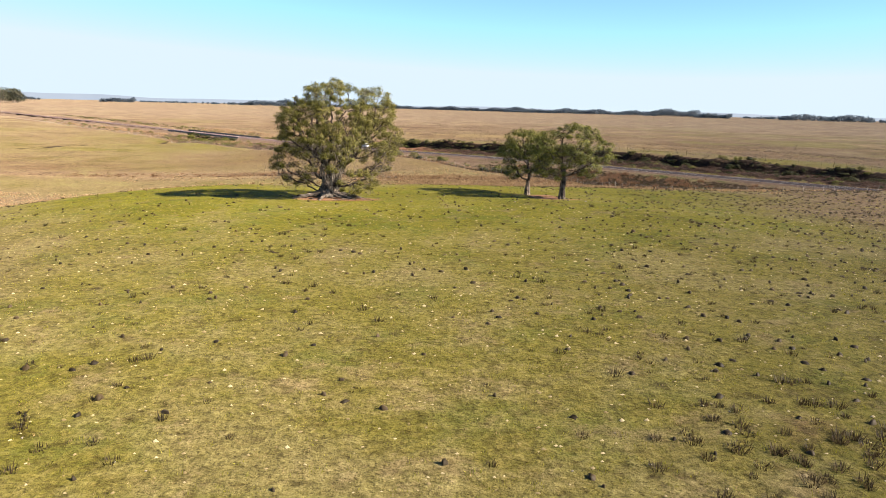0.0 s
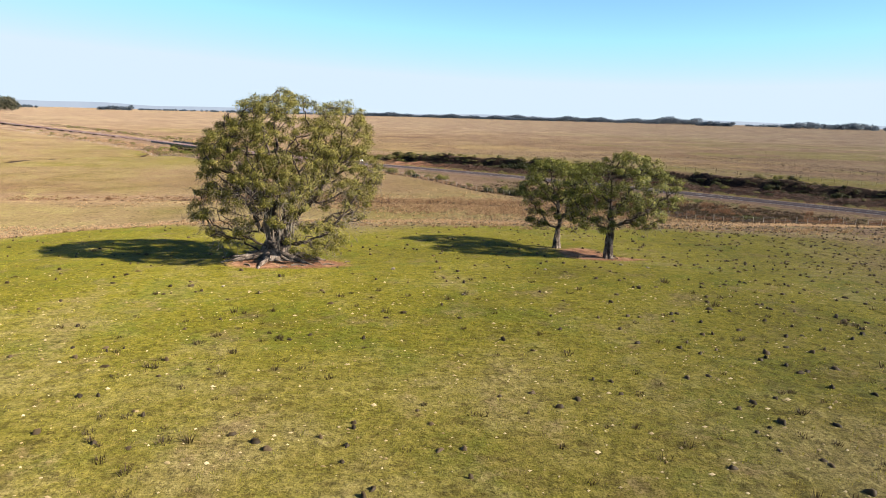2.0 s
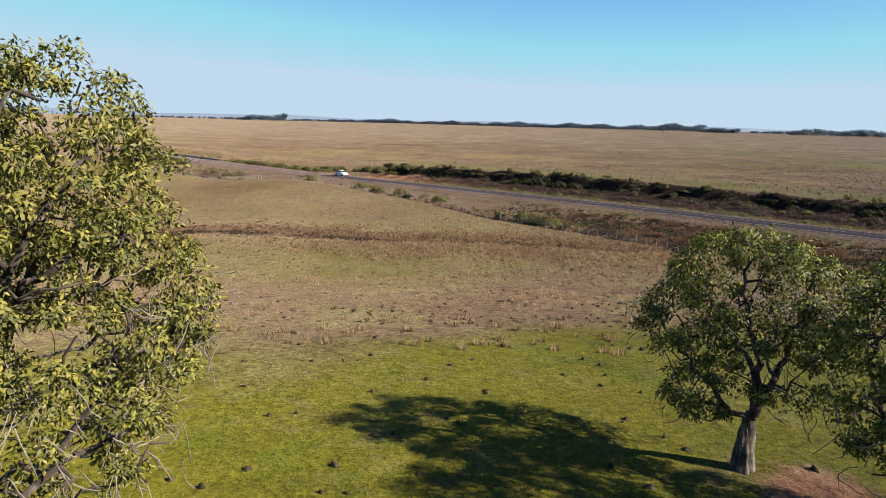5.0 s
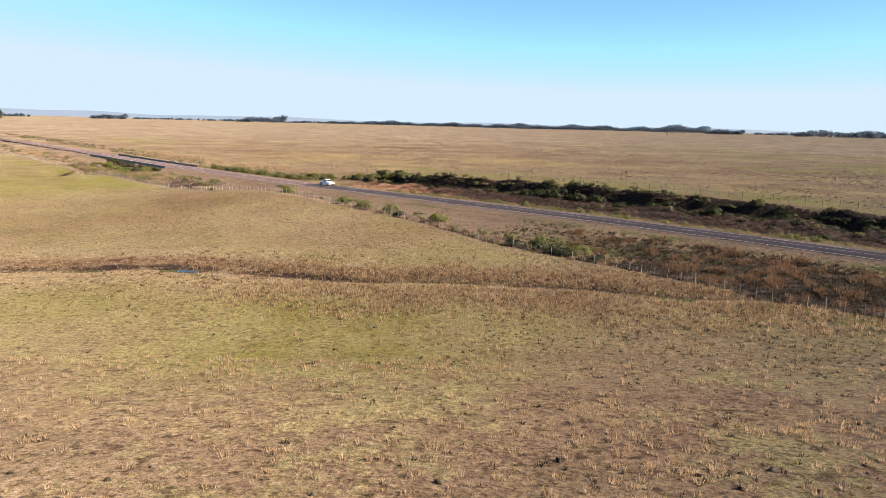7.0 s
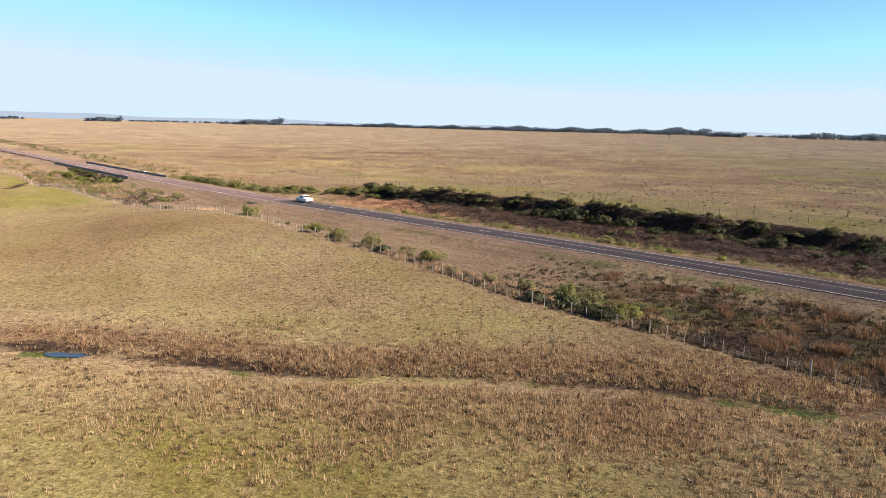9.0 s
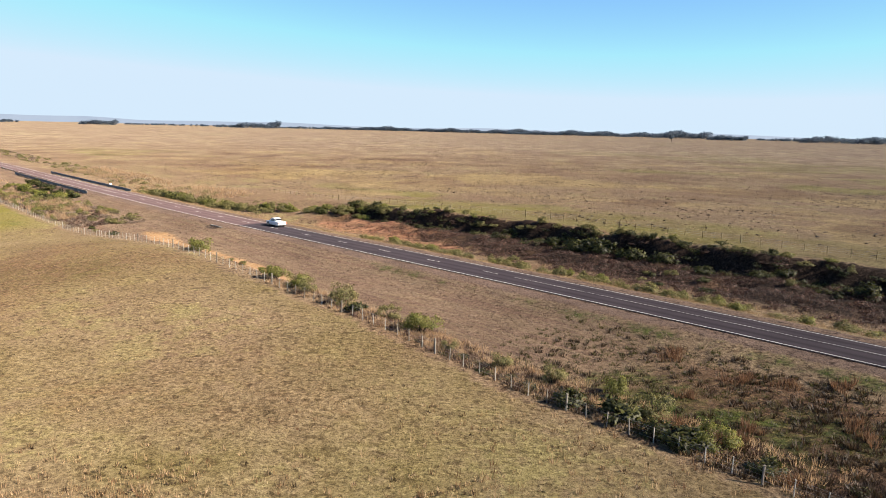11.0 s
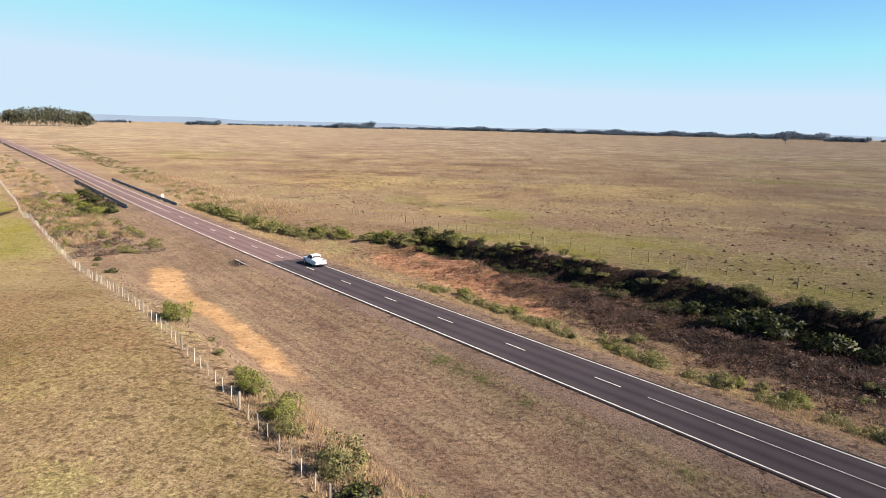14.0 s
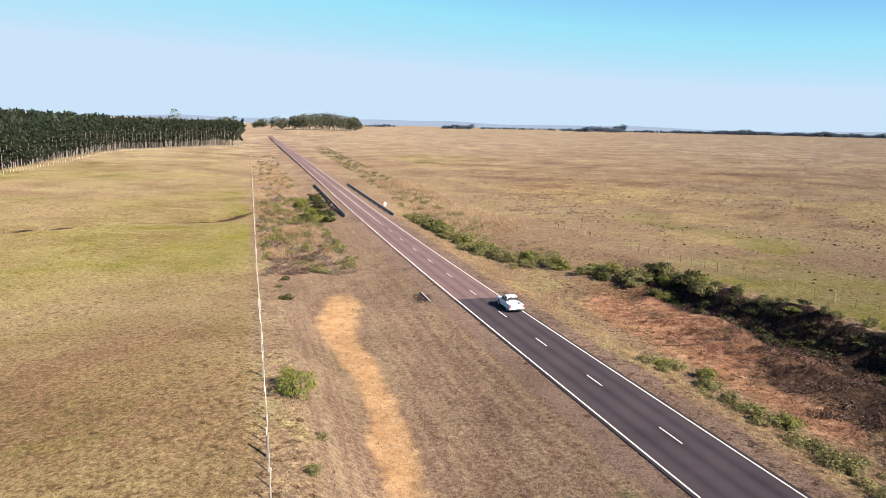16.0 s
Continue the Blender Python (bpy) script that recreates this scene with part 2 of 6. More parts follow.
def leaf_material(name, stops, back=0.35, size=0.6, k=0.4):
    m, N, L, b = material(name, 0.6, 0.25)
    isl = N.new("ShaderNodeNewGeometry").outputs["Random Per Island"]
    co = N.new("ShaderNodeTexCoord").outputs["Object"]
    big = noise_of(N, L, size, 3, 0.6, co)
    f = maths(N, L, "ADD", maths(N, L, "MULTIPLY", isl, 0.55), maths(N, L, "MULTIPLY", big, 0.5))
    col = ramp(N, L, f, dim(stops, k))
    L.new(col, b.inputs["Base Color"])
    tr = N.new("ShaderNodeBsdfTranslucent")
    L.new(col, tr.inputs[0])
    mx = N.new("ShaderNodeMixShader")
    mx.inputs[0].default_value = back
    L.new(b.outputs[0], mx.inputs[1])
    L.new(tr.outputs[0], mx.inputs[2])
    L.new(mx.outputs[0], N["Material Output"].inputs[0])
    return m


def grain_material(name, stops, scale=2.0, rough=0.9, relief=0.4, depth=0.05, spec=0.2, island=0.0):
    m, N, L, b = material(name, rough, spec)
    co = N.new("ShaderNodeTexCoord").outputs["Object"]
    n = noise_of(N, L, scale, 5, 0.7, co)
    f = n
    if island:
        g = N.new("ShaderNodeNewGeometry").outputs["Random Per Island"]
        o = N.new("ShaderNodeObjectInfo").outputs["Random"]
        f = maths(N, L, "ADD", maths(N, L, "MULTIPLY", n, 1 - island), maths(N, L, "MULTIPLY", maths(N, L, "FRACT", maths(N, L, "ADD", g, o), 0), island))
    L.new(ramp(N, L, f, dim(stops, 0.48)), b.inputs["Base Color"])
    if relief:
        bump(N, L, b, n, relief, depth)
    return m


def plain_material(name, col, rough=0.5, metal=0.0, spec=0.5):
    m, N, L, b = material(name, rough, spec)
    b.inputs["Metallic"].default_value = metal
    co = N.new("ShaderNodeTexCoord").outputs["Object"]
    n = noise_of(N, L, 3.0, 4, 0.6, co)
    L.new(mix(N, L, n, [c * 0.85 for c in col], [min(1, c * 1.1) for c in col]), b.inputs["Base Color"])
    return m


GROUND = ground_material()
ASPHALT_NEW = asphalt_material("dark_asphalt", (0.033, 0.027, 0.033), (0.088, 0.072, 0.083))
ASPHALT_OLD = asphalt_material("worn_asphalt", (0.105, 0.068, 0.070), (0.21, 0.145, 0.145))
ROAD_PAINT = grain_material("road_paint", [(0.3, (0.55, 0.54, 0.5)), (0.6, (0.8, 0.79, 0.75))], 1.5, 0.7, 0)
BARK = grain_material("ombu_bark", [(0.36, (0.04, 0.03, 0.024)), (0.5, (0.22, 0.178, 0.148)), (0.68, (0.52, 0.45, 0.385))], 2.2, 0.9, 0.8, 0.12)
LIMB_BARK = grain_material("limb_bark", [(0.34, (0.03, 0.023, 0.018)), (0.52, (0.11, 0.085, 0.068)), (0.72, (0.34, 0.29, 0.24))], 2.0, 0.9, 0.7, 0.08)
STEM_BARK = grain_material("pale_stem_bark", [(0.3, (0.16, 0.135, 0.115)), (0.6, (0.40, 0.36, 0.31)), (0.8, (0.62, 0.58, 0.52))], 2.6, 0.9, 0.5, 0.04)
PALE_TWIG = grain_material("pale_twig", [(0.3, (0.16, 0.135, 0.11)), (0.7, (0.42, 0.37, 0.31))], 3.0, 0.9, 0)
TWIG = grain_material("twig_bark", [(0.3, (0.04, 0.03, 0.023)), (0.7, (0.15, 0.12, 0.095))], 3.0, 0.9, 0)
LEAF_BIG = leaf_material("ombu_leaf", [(0.2, (0.07, 0.08, 0.012)), (0.45, (0.225, 0.225, 0.036)), (0.65, (0.41, 0.385, 0.07)), (0.87, (0.65, 0.55, 0.13))], 0.22, 0.9)
LEAF_SMALL = leaf_material("ombu_leaf_dark", [(0.2, (0.035, 0.05, 0.010)), (0.42, (0.13, 0.16, 0.025)), (0.62, (0.34, 0.37, 0.055)), (0.82, (0.70, 0.66, 0.12))], 0.2, 0.9)
LEAF_SHRUB = leaf_material("shrub_leaf", [(0.25, (0.15, 0.16, 0.035)), (0.55, (0.26, 0.265, 0.055)), (0.85, (0.40, 0.375, 0.10))], k=0.55)
LEAF_OLIVE = leaf_material("olive_leaf", [(0.25, (0.15, 0.14, 0.05)), (0.55, (0.31, 0.29, 0.10)), (0.85, (0.52, 0.45, 0.19))], k=0.48)
LEAF_DARK = leaf_material("bank_leaf", [(0.25, (0.022, 0.028, 0.010)), (0.5, (0.055, 0.066, 0.018)), (0.72, (0.19, 0.195, 0.045)), (0.95, (0.32, 0.3, 0.085))], 0.25)
BRUSH = leaf_material("dead_brush", [(0.25, (0.17, 0.115, 0.085)), (0.55, (0.38, 0.28, 0.21)), (0.85, (0.64, 0.52, 0.41))], 0.4, k=0.44)
BANK_BRUSH = leaf_material("bank_brush", [(0.25, (0.055, 0.030, 0.022)), (0.55, (0.19, 0.10, 0.072)), (0.85, (0.40, 0.235, 0.165))], 0.2, k=0.42)
STRAW = leaf_material("dry_straw", [(0.25, (0.38, 0.235, 0.12)), (0.55, (0.65, 0.44, 0.25)), (0.85, (0.83, 0.63, 0.4))], 0.5, 0.15, k=0.62)
BROWN_TUFT = leaf_material("brown_tuft", [(0.25, (0.28, 0.18, 0.085)), (0.6, (0.52, 0.355, 0.18)), (0.9, (0.76, 0.56, 0.31))], 0.3, 0.3, k=0.58)
RUST_REED = leaf_material("russet_reed", [(0.25, (0.19, 0.09, 0.045)), (0.55, (0.42, 0.22, 0.115)), (0.85, (0.66, 0.41, 0.22))], 0.35, 0.3, k=0.38)
TUSSOCK = leaf_material("dark_tussock", [(0.25, (0.035, 0.026, 0.013)), (0.6, (0.095, 0.068, 0.032)), (0.9, (0.24, 0.17, 0.09))], 0.4, 0.3, k=0.5)
GREEN_BLADE = leaf_material("green_blade", [(0.25, (0.14, 0.145, 0.014)), (0.6, (0.29, 0.275, 0.03)), (0.9, (0.46, 0.40, 0.08))], 0.5, 0.3, k=0.78)
PASTURE_BLADE = leaf_material("pasture_blade", [(0.25, (0.17, 0.135, 0.045)), (0.6, (0.33, 0.265, 0.095)), (0.9, (0.52, 0.43, 0.19))], 0.4, 0.3, k=0.55)
DARK_TUFT = leaf_material("brown_shade_tuft", [(0.25, (0.05, 0.03, 0.017)), (0.6, (0.12, 0.075, 0.04)), (0.9, (0.26, 0.17, 0.09))], 0.3, 0.3, k=0.36)
MAT_TAWNY = leaf_material("tawny_mat", [(0.25, (0.10, 0.060, 0.030)), (0.5, (0.24, 0.15, 0.075)), (0.8, (0.46, 0.31, 0.165))], 0.1, 0.5, k=0.55)
MAT_PINK = leaf_material("verge_mat", [(0.25, (0.13, 0.082, 0.060)), (0.5, (0.28, 0.185, 0.135)), (0.8, (0.48, 0.34, 0.25))], 0.1, 0.5, k=0.5)
VERGE_GREEN = leaf_material("verge_green", [(0.25, (0.06, 0.06, 0.016)), (0.6, (0.16, 0.155, 0.035)), (0.9, (0.34, 0.27, 0.11))], 0.4, 0.3, k=0.36)
PINE = leaf_material("pine_needles", [(0.25, (0.008, 0.016, 0.007)), (0.6, (0.022, 0.036, 0.013)), (0.9, (0.05, 0.062, 0.02))], 0.15, 0.1)
PINE_TRUNK = grain_material("pine_trunk", [(0.3, (0.2, 0.16, 0.13)), (0.7, (0.46, 0.41, 0.36))], 1.0, 0.9, 0)
GUM = leaf_material("eucalyptus_leaf", [(0.25, (0.08, 0.09, 0.055)), (0.6, (0.18, 0.185, 0.105)), (0.9, (0.32, 0.30, 0.18))], 0.45, 0.1)
# the pale blue of distance haze is put into these leaf colours
HAZED_LEAF = leaf_material("hazed_wood_leaf", [(0.25, (0.10, 0.14, 0.19)), (0.6, (0.15, 0.20, 0.26)), (0.9, (0.21, 0.26, 0.32))], 0.5, 0.05, k=0.6)
POST_WOOD = grain_material("weathered_post", [(0.3, (0.26, 0.22, 0.18)), (0.7, (0.58, 0.53, 0.46))], 3.0, 0.9, 0.3, 0.02, 0.2, 0.4)
PICKET_WOOD = grain_material("pale_picket", [(0.3, (0.42, 0.38, 0.32)), (0.7, (0.74, 0.70, 0.62))], 3.0, 0.9, 0.2, 0.01, 0.2, 0.4)
OCHRE_POST = grain_material("ochre_post", [(0.3, (0.30, 0.23, 0.12)), (0.7, (0.55, 0.45, 0.27))], 3.0, 0.9, 0.2, 0.01, 0.2, 0.4)
WIRE = plain_material("galvanised_wire", (0.35, 0.35, 0.36), 0.5, 0.8)
STONE = grain_material("pale_stone", [(0.3, (0.26, 0.22, 0.18)), (0.7, (0.52, 0.47, 0.4))], 5.0, 0.9, 0.5, 0.03, 0.2, 0.4)
LITTER = grain_material("dry_litter", [(0.3, (0.30, 0.23, 0.11)), (0.7, (0.66, 0.56, 0.34))], 6.0, 0.9, 0, 0.02, 0.2, 0.6)
RAIL = plain_material("dark_rail", (0.2, 0.185, 0.175), 0.7, 0.0)
CONCRETE = grain_material("grey_concrete", [(0.3, (0.22, 0.2, 0.18)), (0.7, (0.42, 0.4, 0.37))], 2.0, 0.9, 0.3)
WHITE_SIGN = plain_material("white_sign", (0.8, 0.8, 0.78), 0.5)
CAR_PAINT = plain_material("white_car_paint", (0.72, 0.74, 0.76), 0.25, 0.0, 0.6)
CAR_GLASS = plain_material("tinted_glass", (0.015, 0.017, 0.02), 0.05, 0.0, 0.8)
RUBBER = plain_material("tyre_rubber", (0.02, 0.02, 0.02), 0.85)
STEEL = plain_material("alloy", (0.5, 0.5, 0.52), 0.35, 0.9)
CHROME = plain_material("chrome", (0.7, 0.7, 0.72), 0.15, 1.0)
LAMP_RED = plain_material("red_lamp", (0.45, 0.02, 0.02), 0.3)
BLACK_TRIM = plain_material("black_trim", (0.02, 0.02, 0.022), 0.6)
DEAD_WOOD = grain_material("dead_log", [(0.3, (0.12, 0.09, 0.07)), (0.7, (0.34, 0.28, 0.23))], 3.0, 0.9, 0.4)


def water_material():
    m, N, L, b = material("still_water", 0.08, 0.5)
    b.inputs["Base Color"].default_value = (0.02, 0.022, 0.018, 1)
    co = N.new("ShaderNodeTexCoord").outputs["Object"]
    bump(N, L, b, noise_of(N, L, 2.0, 3, 0.6, co), 0.1, 0.02)
    return m


WATER = water_material()


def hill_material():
    m, N, L, b = material("hazy_hill_glow", 1.0, 0.0)
    # emission instead of sunlight gives the hills the paleness of haze
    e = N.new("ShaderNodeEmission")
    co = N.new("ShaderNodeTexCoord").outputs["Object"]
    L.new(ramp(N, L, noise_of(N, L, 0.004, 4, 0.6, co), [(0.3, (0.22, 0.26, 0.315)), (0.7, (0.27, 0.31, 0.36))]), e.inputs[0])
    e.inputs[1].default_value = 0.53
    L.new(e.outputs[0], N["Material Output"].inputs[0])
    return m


DISTANCE = hill_material()

# ---- the lie of the land ----
# the road runs dead straight: s along it, n across it (positive on its far side)
ROAD_P, ROAD_D, ROAD_N = np.array([-38.6, 305.0]), np.array([-0.676, 0.737]), np.array([0.737, 0.676])


def road_sn(x, y):
    dx, dy = x - ROAD_P[0], y - ROAD_P[1]
    return dx * ROAD_D[0] + dy * ROAD_D[1], dx * ROAD_N[0] + dy * ROAD_N[1]


def road_xy(s, n):
    return ROAD_P[0] + s * ROAD_D[0] + n * ROAD_N[0], ROAD_P[1] + s * ROAD_D[1] + n * ROAD_N[1]


def smooth(v, low, high):
    u = np.clip((np.asarray(v, float) - low) / (high - low), 0, 1)
    return u * u * (3 - 2 * u)


def blob(x, y, cx, cy, rx, ry=None):
    return np.exp(-(((x - cx) / rx) ** 2 + ((y - cy) / (ry or rx)) ** 2))


def wavy(x, y, size, seed=0.0):
    """Smooth noise about -1 to 1 out of a few crossed waves."""
    a, b = x / size, y / size
    return (np.sin(a * 2.1 + 1.3 * np.sin(b * 1.7 + seed) + seed) + np.sin(b * 2.3 + 1.1 * np.sin(a * 1.9 - seed) + 2 * seed)
            + 0.6 * np.sin(a * 4.7 + b * 3.9 + 3 * seed) + 0.5 * np.sin(b * 5.3 - a * 4.1 + 5 * seed)) / 2.6


def road_z(s):
    total = 0
    for o in (-24, -12, 0, 12, 24):
        total = total + np.interp(s + o, [-500, -181, -105, -63, 0, 40, 110, 180, 300, 1500, 2500], [8.0, 6.9, 6.5, 5.85, 4.8, 4.4, 4.2, 4.4, 4.6, 4.6, 6.0])
    return total / 5


def creek_line(x):
    """y of the little creek in the pasture."""
    return 182.0 - 0.125 * np.clip(x, -60, 60) + 0.7 * np.sin(x / 7.0) + 0.4 * np.sin(x / 2.9 + 1)


def height(x, y):
    x, y = np.asarray(x, float), np.asarray(y, float)
    s, n = road_sn(x, y)
    far = np.hypot(x, y - 200)
    # open pasture on the near side of the road
    field = 4.5 - 2.2 * smooth(-x, 25, 85) + 0.25 * wavy(x, y, 34.0, 1.0) + 0.06 * wavy(x, y, 7.0, 2.0)
    field = field + 2.3 * blob(x, y, -36, 252, 28, 24) + 1.5 * blob(x, y, -62, 273, 24, 20) + 1.3 * blob(x, y, -8, 228, 22, 18)
    field = field + 2.5 * smooth(s, 150, 420) * smooth(-n, 20, 60)
    field = field + 17.0 * smooth(-n, 120, 620) * smooth(s, 20, 300)
    north = 132 - y + 0.12 * x - 0.0012 * np.clip(-x, 0, 200) ** 2
    knoll = smooth(north, -36, 36) * smooth(x + 0.25 * y, -95, -2)
    field = field * (1 - 0.15 * knoll) + 7.95 * knoll + 0.9 * knoll * blob(x, y, 12, 62, 30)
    field = field - 0.5 * knoll * smooth(y, 77, 90) + 0.35 * blob(x, y, -13.1, 82.6, 4.0, 3.4)
    field = field - 0.7 * np.exp(-((y - creek_line(x)) / 2.6) ** 2) * smooth(-x, -60, -30) * smooth(x, -150, -90)
    field = field - 1.0 * np.exp(-((s - 121.5 - 0.665 * (n + 30) - 1.5 * np.sin(n / 5.0)) / 1.6) ** 2) * smooth(-n, 24, 29) * smooth(n, -140, -60)
    # far side: a cut bank, then level grazing to the horizon
    rim = np.interp(s, [-400, -200, -120, -60, -15, 10, 40, 80, 150], [8.4, 9.0, 9.4, 9.0, 7.5, 6.4, 5.3, 4.7, 4.6])
    plain = rim + (4.6 - rim) * smooth(n, 45, 230) + 0.3 * wavy(x, y, 60.0, 3.0) * smooth(n, 40, 120)
    zr = road_z(s)
    a = np.abs(n)
    left = zr - 0.02 * a - 1.0 * smooth(-n, 4.6, 13) - 0.3 * smooth(-n, 10, 20) + 0.1 * wavy(x, y, 6.0, 4.0) * smooth(a, 6, 9)
    right = zr - 0.02 * a - 1.0 * smooth(n, 5.0, 12) + 0.12 * wavy(x, y, 5.0, 5.0) * smooth(a, 6, 9)
    lw = smooth(-n, 21.5, 27.5)
    lz = left * (1 - lw) + field * lw
    rough_bank = smooth(n, 15, 20) * (1 - smooth(n, 30, 37)) * (0.45 * wavy(x, y, 3.6, 6.0) + 0.6 * wavy(s, n, 9.0, 7.0))
    steep = smooth(s, -300, -200) * (1 - smooth(s, -5, 40))
    lip = 30.5 + 1.2 * np.sin(s / 11.0) + 0.9 * wavy(s, n * 0.2, 7.0, 4.0)
    rw = (0.28 * smooth(n, 13, 27) + 0.72 * smooth(n, lip - 2.4, lip + 0.8)) * steep + smooth(n, 10, 33) * (1 - steep)
    rz = right * (1 - rw) + plain * rw + rough_bank * smooth(s, -260, -160) * (1 - smooth(s, 0, 30))
    z = np.where(n < 0, lz, rz)
    z = z - 2.2 * np.exp(-((s - 112) / 14.0) ** 2) * smooth(a, 6.5, 12) * (1 - smooth(a, 30, 120))
    z = z + 4.0 * smooth(far, 700, 2600) + smooth(far, 500, 1500) * (1.3 * wavy(x, y, 420.0, 8.0)) * smooth(a, 40, 300)
    return z


def ground_z(x, y):
    return float(height(x, y))


def on_road_plan(s, n):
    x, y = road_xy(s, n)
    return float(x), float(y), ground_z(x, y)


def axis(low, high, fine_low, fine_high, step_size, grow=1.09):
    vals = list(np.arange(fine_low, fine_high + 1e-6, step_size))
    d = step_size
    while vals[-1] < high:
        d = min(d * grow, 160)
        vals.append(vals[-1] + d)
    d = step_size
    while vals[0] > low:
        d = min(d * grow, 160)
        vals.insert(0, vals[0] - d)
    return np.array(vals)


def mesh_from(name, verts, faces, mat, smooth_shade=False, normals=None):
    me = bpy.data.meshes.new(name)
    verts = np.asarray(verts, np.float32)
    faces = np.asarray(faces, np.int32)
    k = faces.shape[1]
    me.vertices.add(len(verts))
    me.vertices.foreach_set("co", verts.ravel())
    me.loops.add(faces.size)
    me.loops.foreach_set("vertex_index", faces.ravel())
    me.polygons.add(len(faces))
    me.polygons.foreach_set("loop_start", np.arange(0, faces.size, k, dtype=np.int32))
    me.polygons.foreach_set("loop_total", np.full(len(faces), k, np.int32))
    if smooth_shade:
        me.polygons.foreach_set("use_smooth", np.ones(len(faces), bool))
    me.update(calc_edges=True)
    me.validate()
    if normals is not None:
        me.polygons.foreach_set("use_smooth", np.ones(len(faces), bool))
        me.normals_split_custom_set_from_vertices(normals)
    if mat is not None:
        me.materials.append(mat)
    return me


def part(name, bm, mat, parent, label=""):
    if isinstance(bm, bpy.types.Mesh):
        me = bm
    else:
        me = bpy.data.meshes.new(name)
        bm.to_mesh(me)
        bm.free()
        me.materials.append(mat)
    ob = new(name, me)
    ob.parent = parent
    return tagged(ob, label)


def cloud(x, y, size, seed=0.0):
    """Uneven patches, about -1 to 1, that never repeat: smoothed lattice noise of three scales."""
    lattice = np.random.default_rng(int(seed * 10) + 1000).uniform(-1, 1, (256, 256))
    total = 0
    for gain, scale in ((1.0, 1.0), (0.55, 2.13), (0.3, 4.37)):
        a, b = x / size * scale * 0.8 + 17.3 * scale, y / size * scale * 0.8 + 5.7 * scale
        i, j = np.floor(a).astype(int), np.floor(b).astype(int)
        u, v = a - i, b - j
        u, v = u * u * (3 - 2 * u), v * v * (3 - 2 * v)
        i0, i1, j0, j1 = i % 256, (i + 1) % 256, j % 256, (j + 1) % 256
        total = total + gain * ((lattice[i0, j0] * (1 - u) + lattice[i1, j0] * u) * (1 - v) + (lattice[i0, j1] * (1 - u) + lattice[i1, j1] * u) * v)
    return total / 1.15


def build_ground():
    xs, ys = axis(-4300, 4300, -130, 110, 1.0), axis(-500, 4600, 6, 330, 1.0)
    X, Y = np.meshgrid(xs, ys)
    Z = height(X, Y)
    nx, ny = len(xs), len(ys)
    verts = np.stack([X.ravel(), Y.ravel(), Z.ravel()], 1)
    idx = np.arange(nx * ny).reshape(ny, nx)
    faces = np.stack([idx[:-1, :-1].ravel(), idx[:-1, 1:].ravel(), idx[1:, 1:].ravel(), idx[1:, :-1].ravel()], 1)
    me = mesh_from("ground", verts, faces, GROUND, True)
    x, y = verts[:, 0], verts[:, 1]
    s, n = road_sn(x, y)
    north = 122 - y + 0.1 * x + 7 * cloud(x, y, 14.0, 9.0)
    east = 40 - x - 0.1 * (y - 60) + 14 * cloud(x, y, 20.0, 10.0)
    green = (0.15 + 0.75 * smooth(north, 0, 19)) * (0.3 + 0.7 * smooth(east, -24, 20)) * smooth(x + 0.35 * y + 10 * cloud(x, y, 18.0, 2.5), -55, 0) * smooth(north, -30, -2)
    green = np.maximum(green * (0.76 + 0.24 * smooth(y, 46, 80)), 0.6 * (1 - smooth(y, 20, 75)) * (n < 0))
    green = np.maximum(green, (0.48 + 0.10 * cloud(x, y, 16.0, 7.0) + 0.14 * cloud(x, y, 41.0, 3.0) - 0.3 * np.exp(-((y - creek_line(x)) / 9.0) ** 2) - 0.12 * smooth(x, 0, 30)) * (n < -30) * smooth(y, 120, 150))
    green = np.maximum(green, 0.44 * smooth(s, 30, 130) * (n < -32) * smooth(s, 150, 300))
    green = np.maximum(green, (n > 33) * (1 - smooth(n, 50, 72)) * smooth(s, -330, -200) * (1 - smooth(s, -10, 40)) * (0.6 + 0.2 * cloud(x, y, 12.0, 4.0)))
    green = np.maximum(green, (n > 60) * (0.05 + 0.6 * smooth(cloud(x, y * 0.8, 95.0, 2.0) + 0.5 * cloud(x, y, 31.0, 5.0), 0.0, 0.7)))
    cliff = 30.5 + 1.1 * np.sin(s / 11.0) + 0.7 * np.sin(s / 4.7)
    # shade of the steep bank face, painted on as dark earth
    peat_shade = 0.95 * smooth(n, cliff - 7.5, cliff - 2) * (1 - smooth(n, cliff + 0.7, cliff + 1.4)) * smooth(s, -300, -200) * (1 - smooth(s, -8, 12))
    peat_shade = np.maximum(peat_shade, 0.85 * np.exp(-((y - creek_line(x) - 1.3) / 1.5) ** 2) * (n < -29) * smooth(-x, -70, -50) * smooth(x, -90, -50) * (0.8 + 0.5 * cloud(x, y, 6.0, 1.0)))
    # dark line under the near fence: brush shade put into the ground colour
    peat_shade = np.maximum(peat_shade, 0.6 * np.exp(-((n + 28.6) / 0.9) ** 2) * (1 - smooth(s, -80, -64)) * (0.7 + 0.5 * cloud(s, n, 5.0, 2.0)))
    soil = 1.1 * blob(x, y, -13.0, 81.4, 4.0, 2.6) + 0.95 * blob(x, y, -9.6, 81.6, 2.9, 1.7) + 1.1 * blob(x, y, 13.6, 89.8, 2.6, 3.6) + 0.9 * blob(x, y, 16.4, 86.6, 2.8, 1.5)
    track_n = -19.8 + 1.6 * smooth(s, -10, 10) + 0.5 * np.sin(s / 6.0)
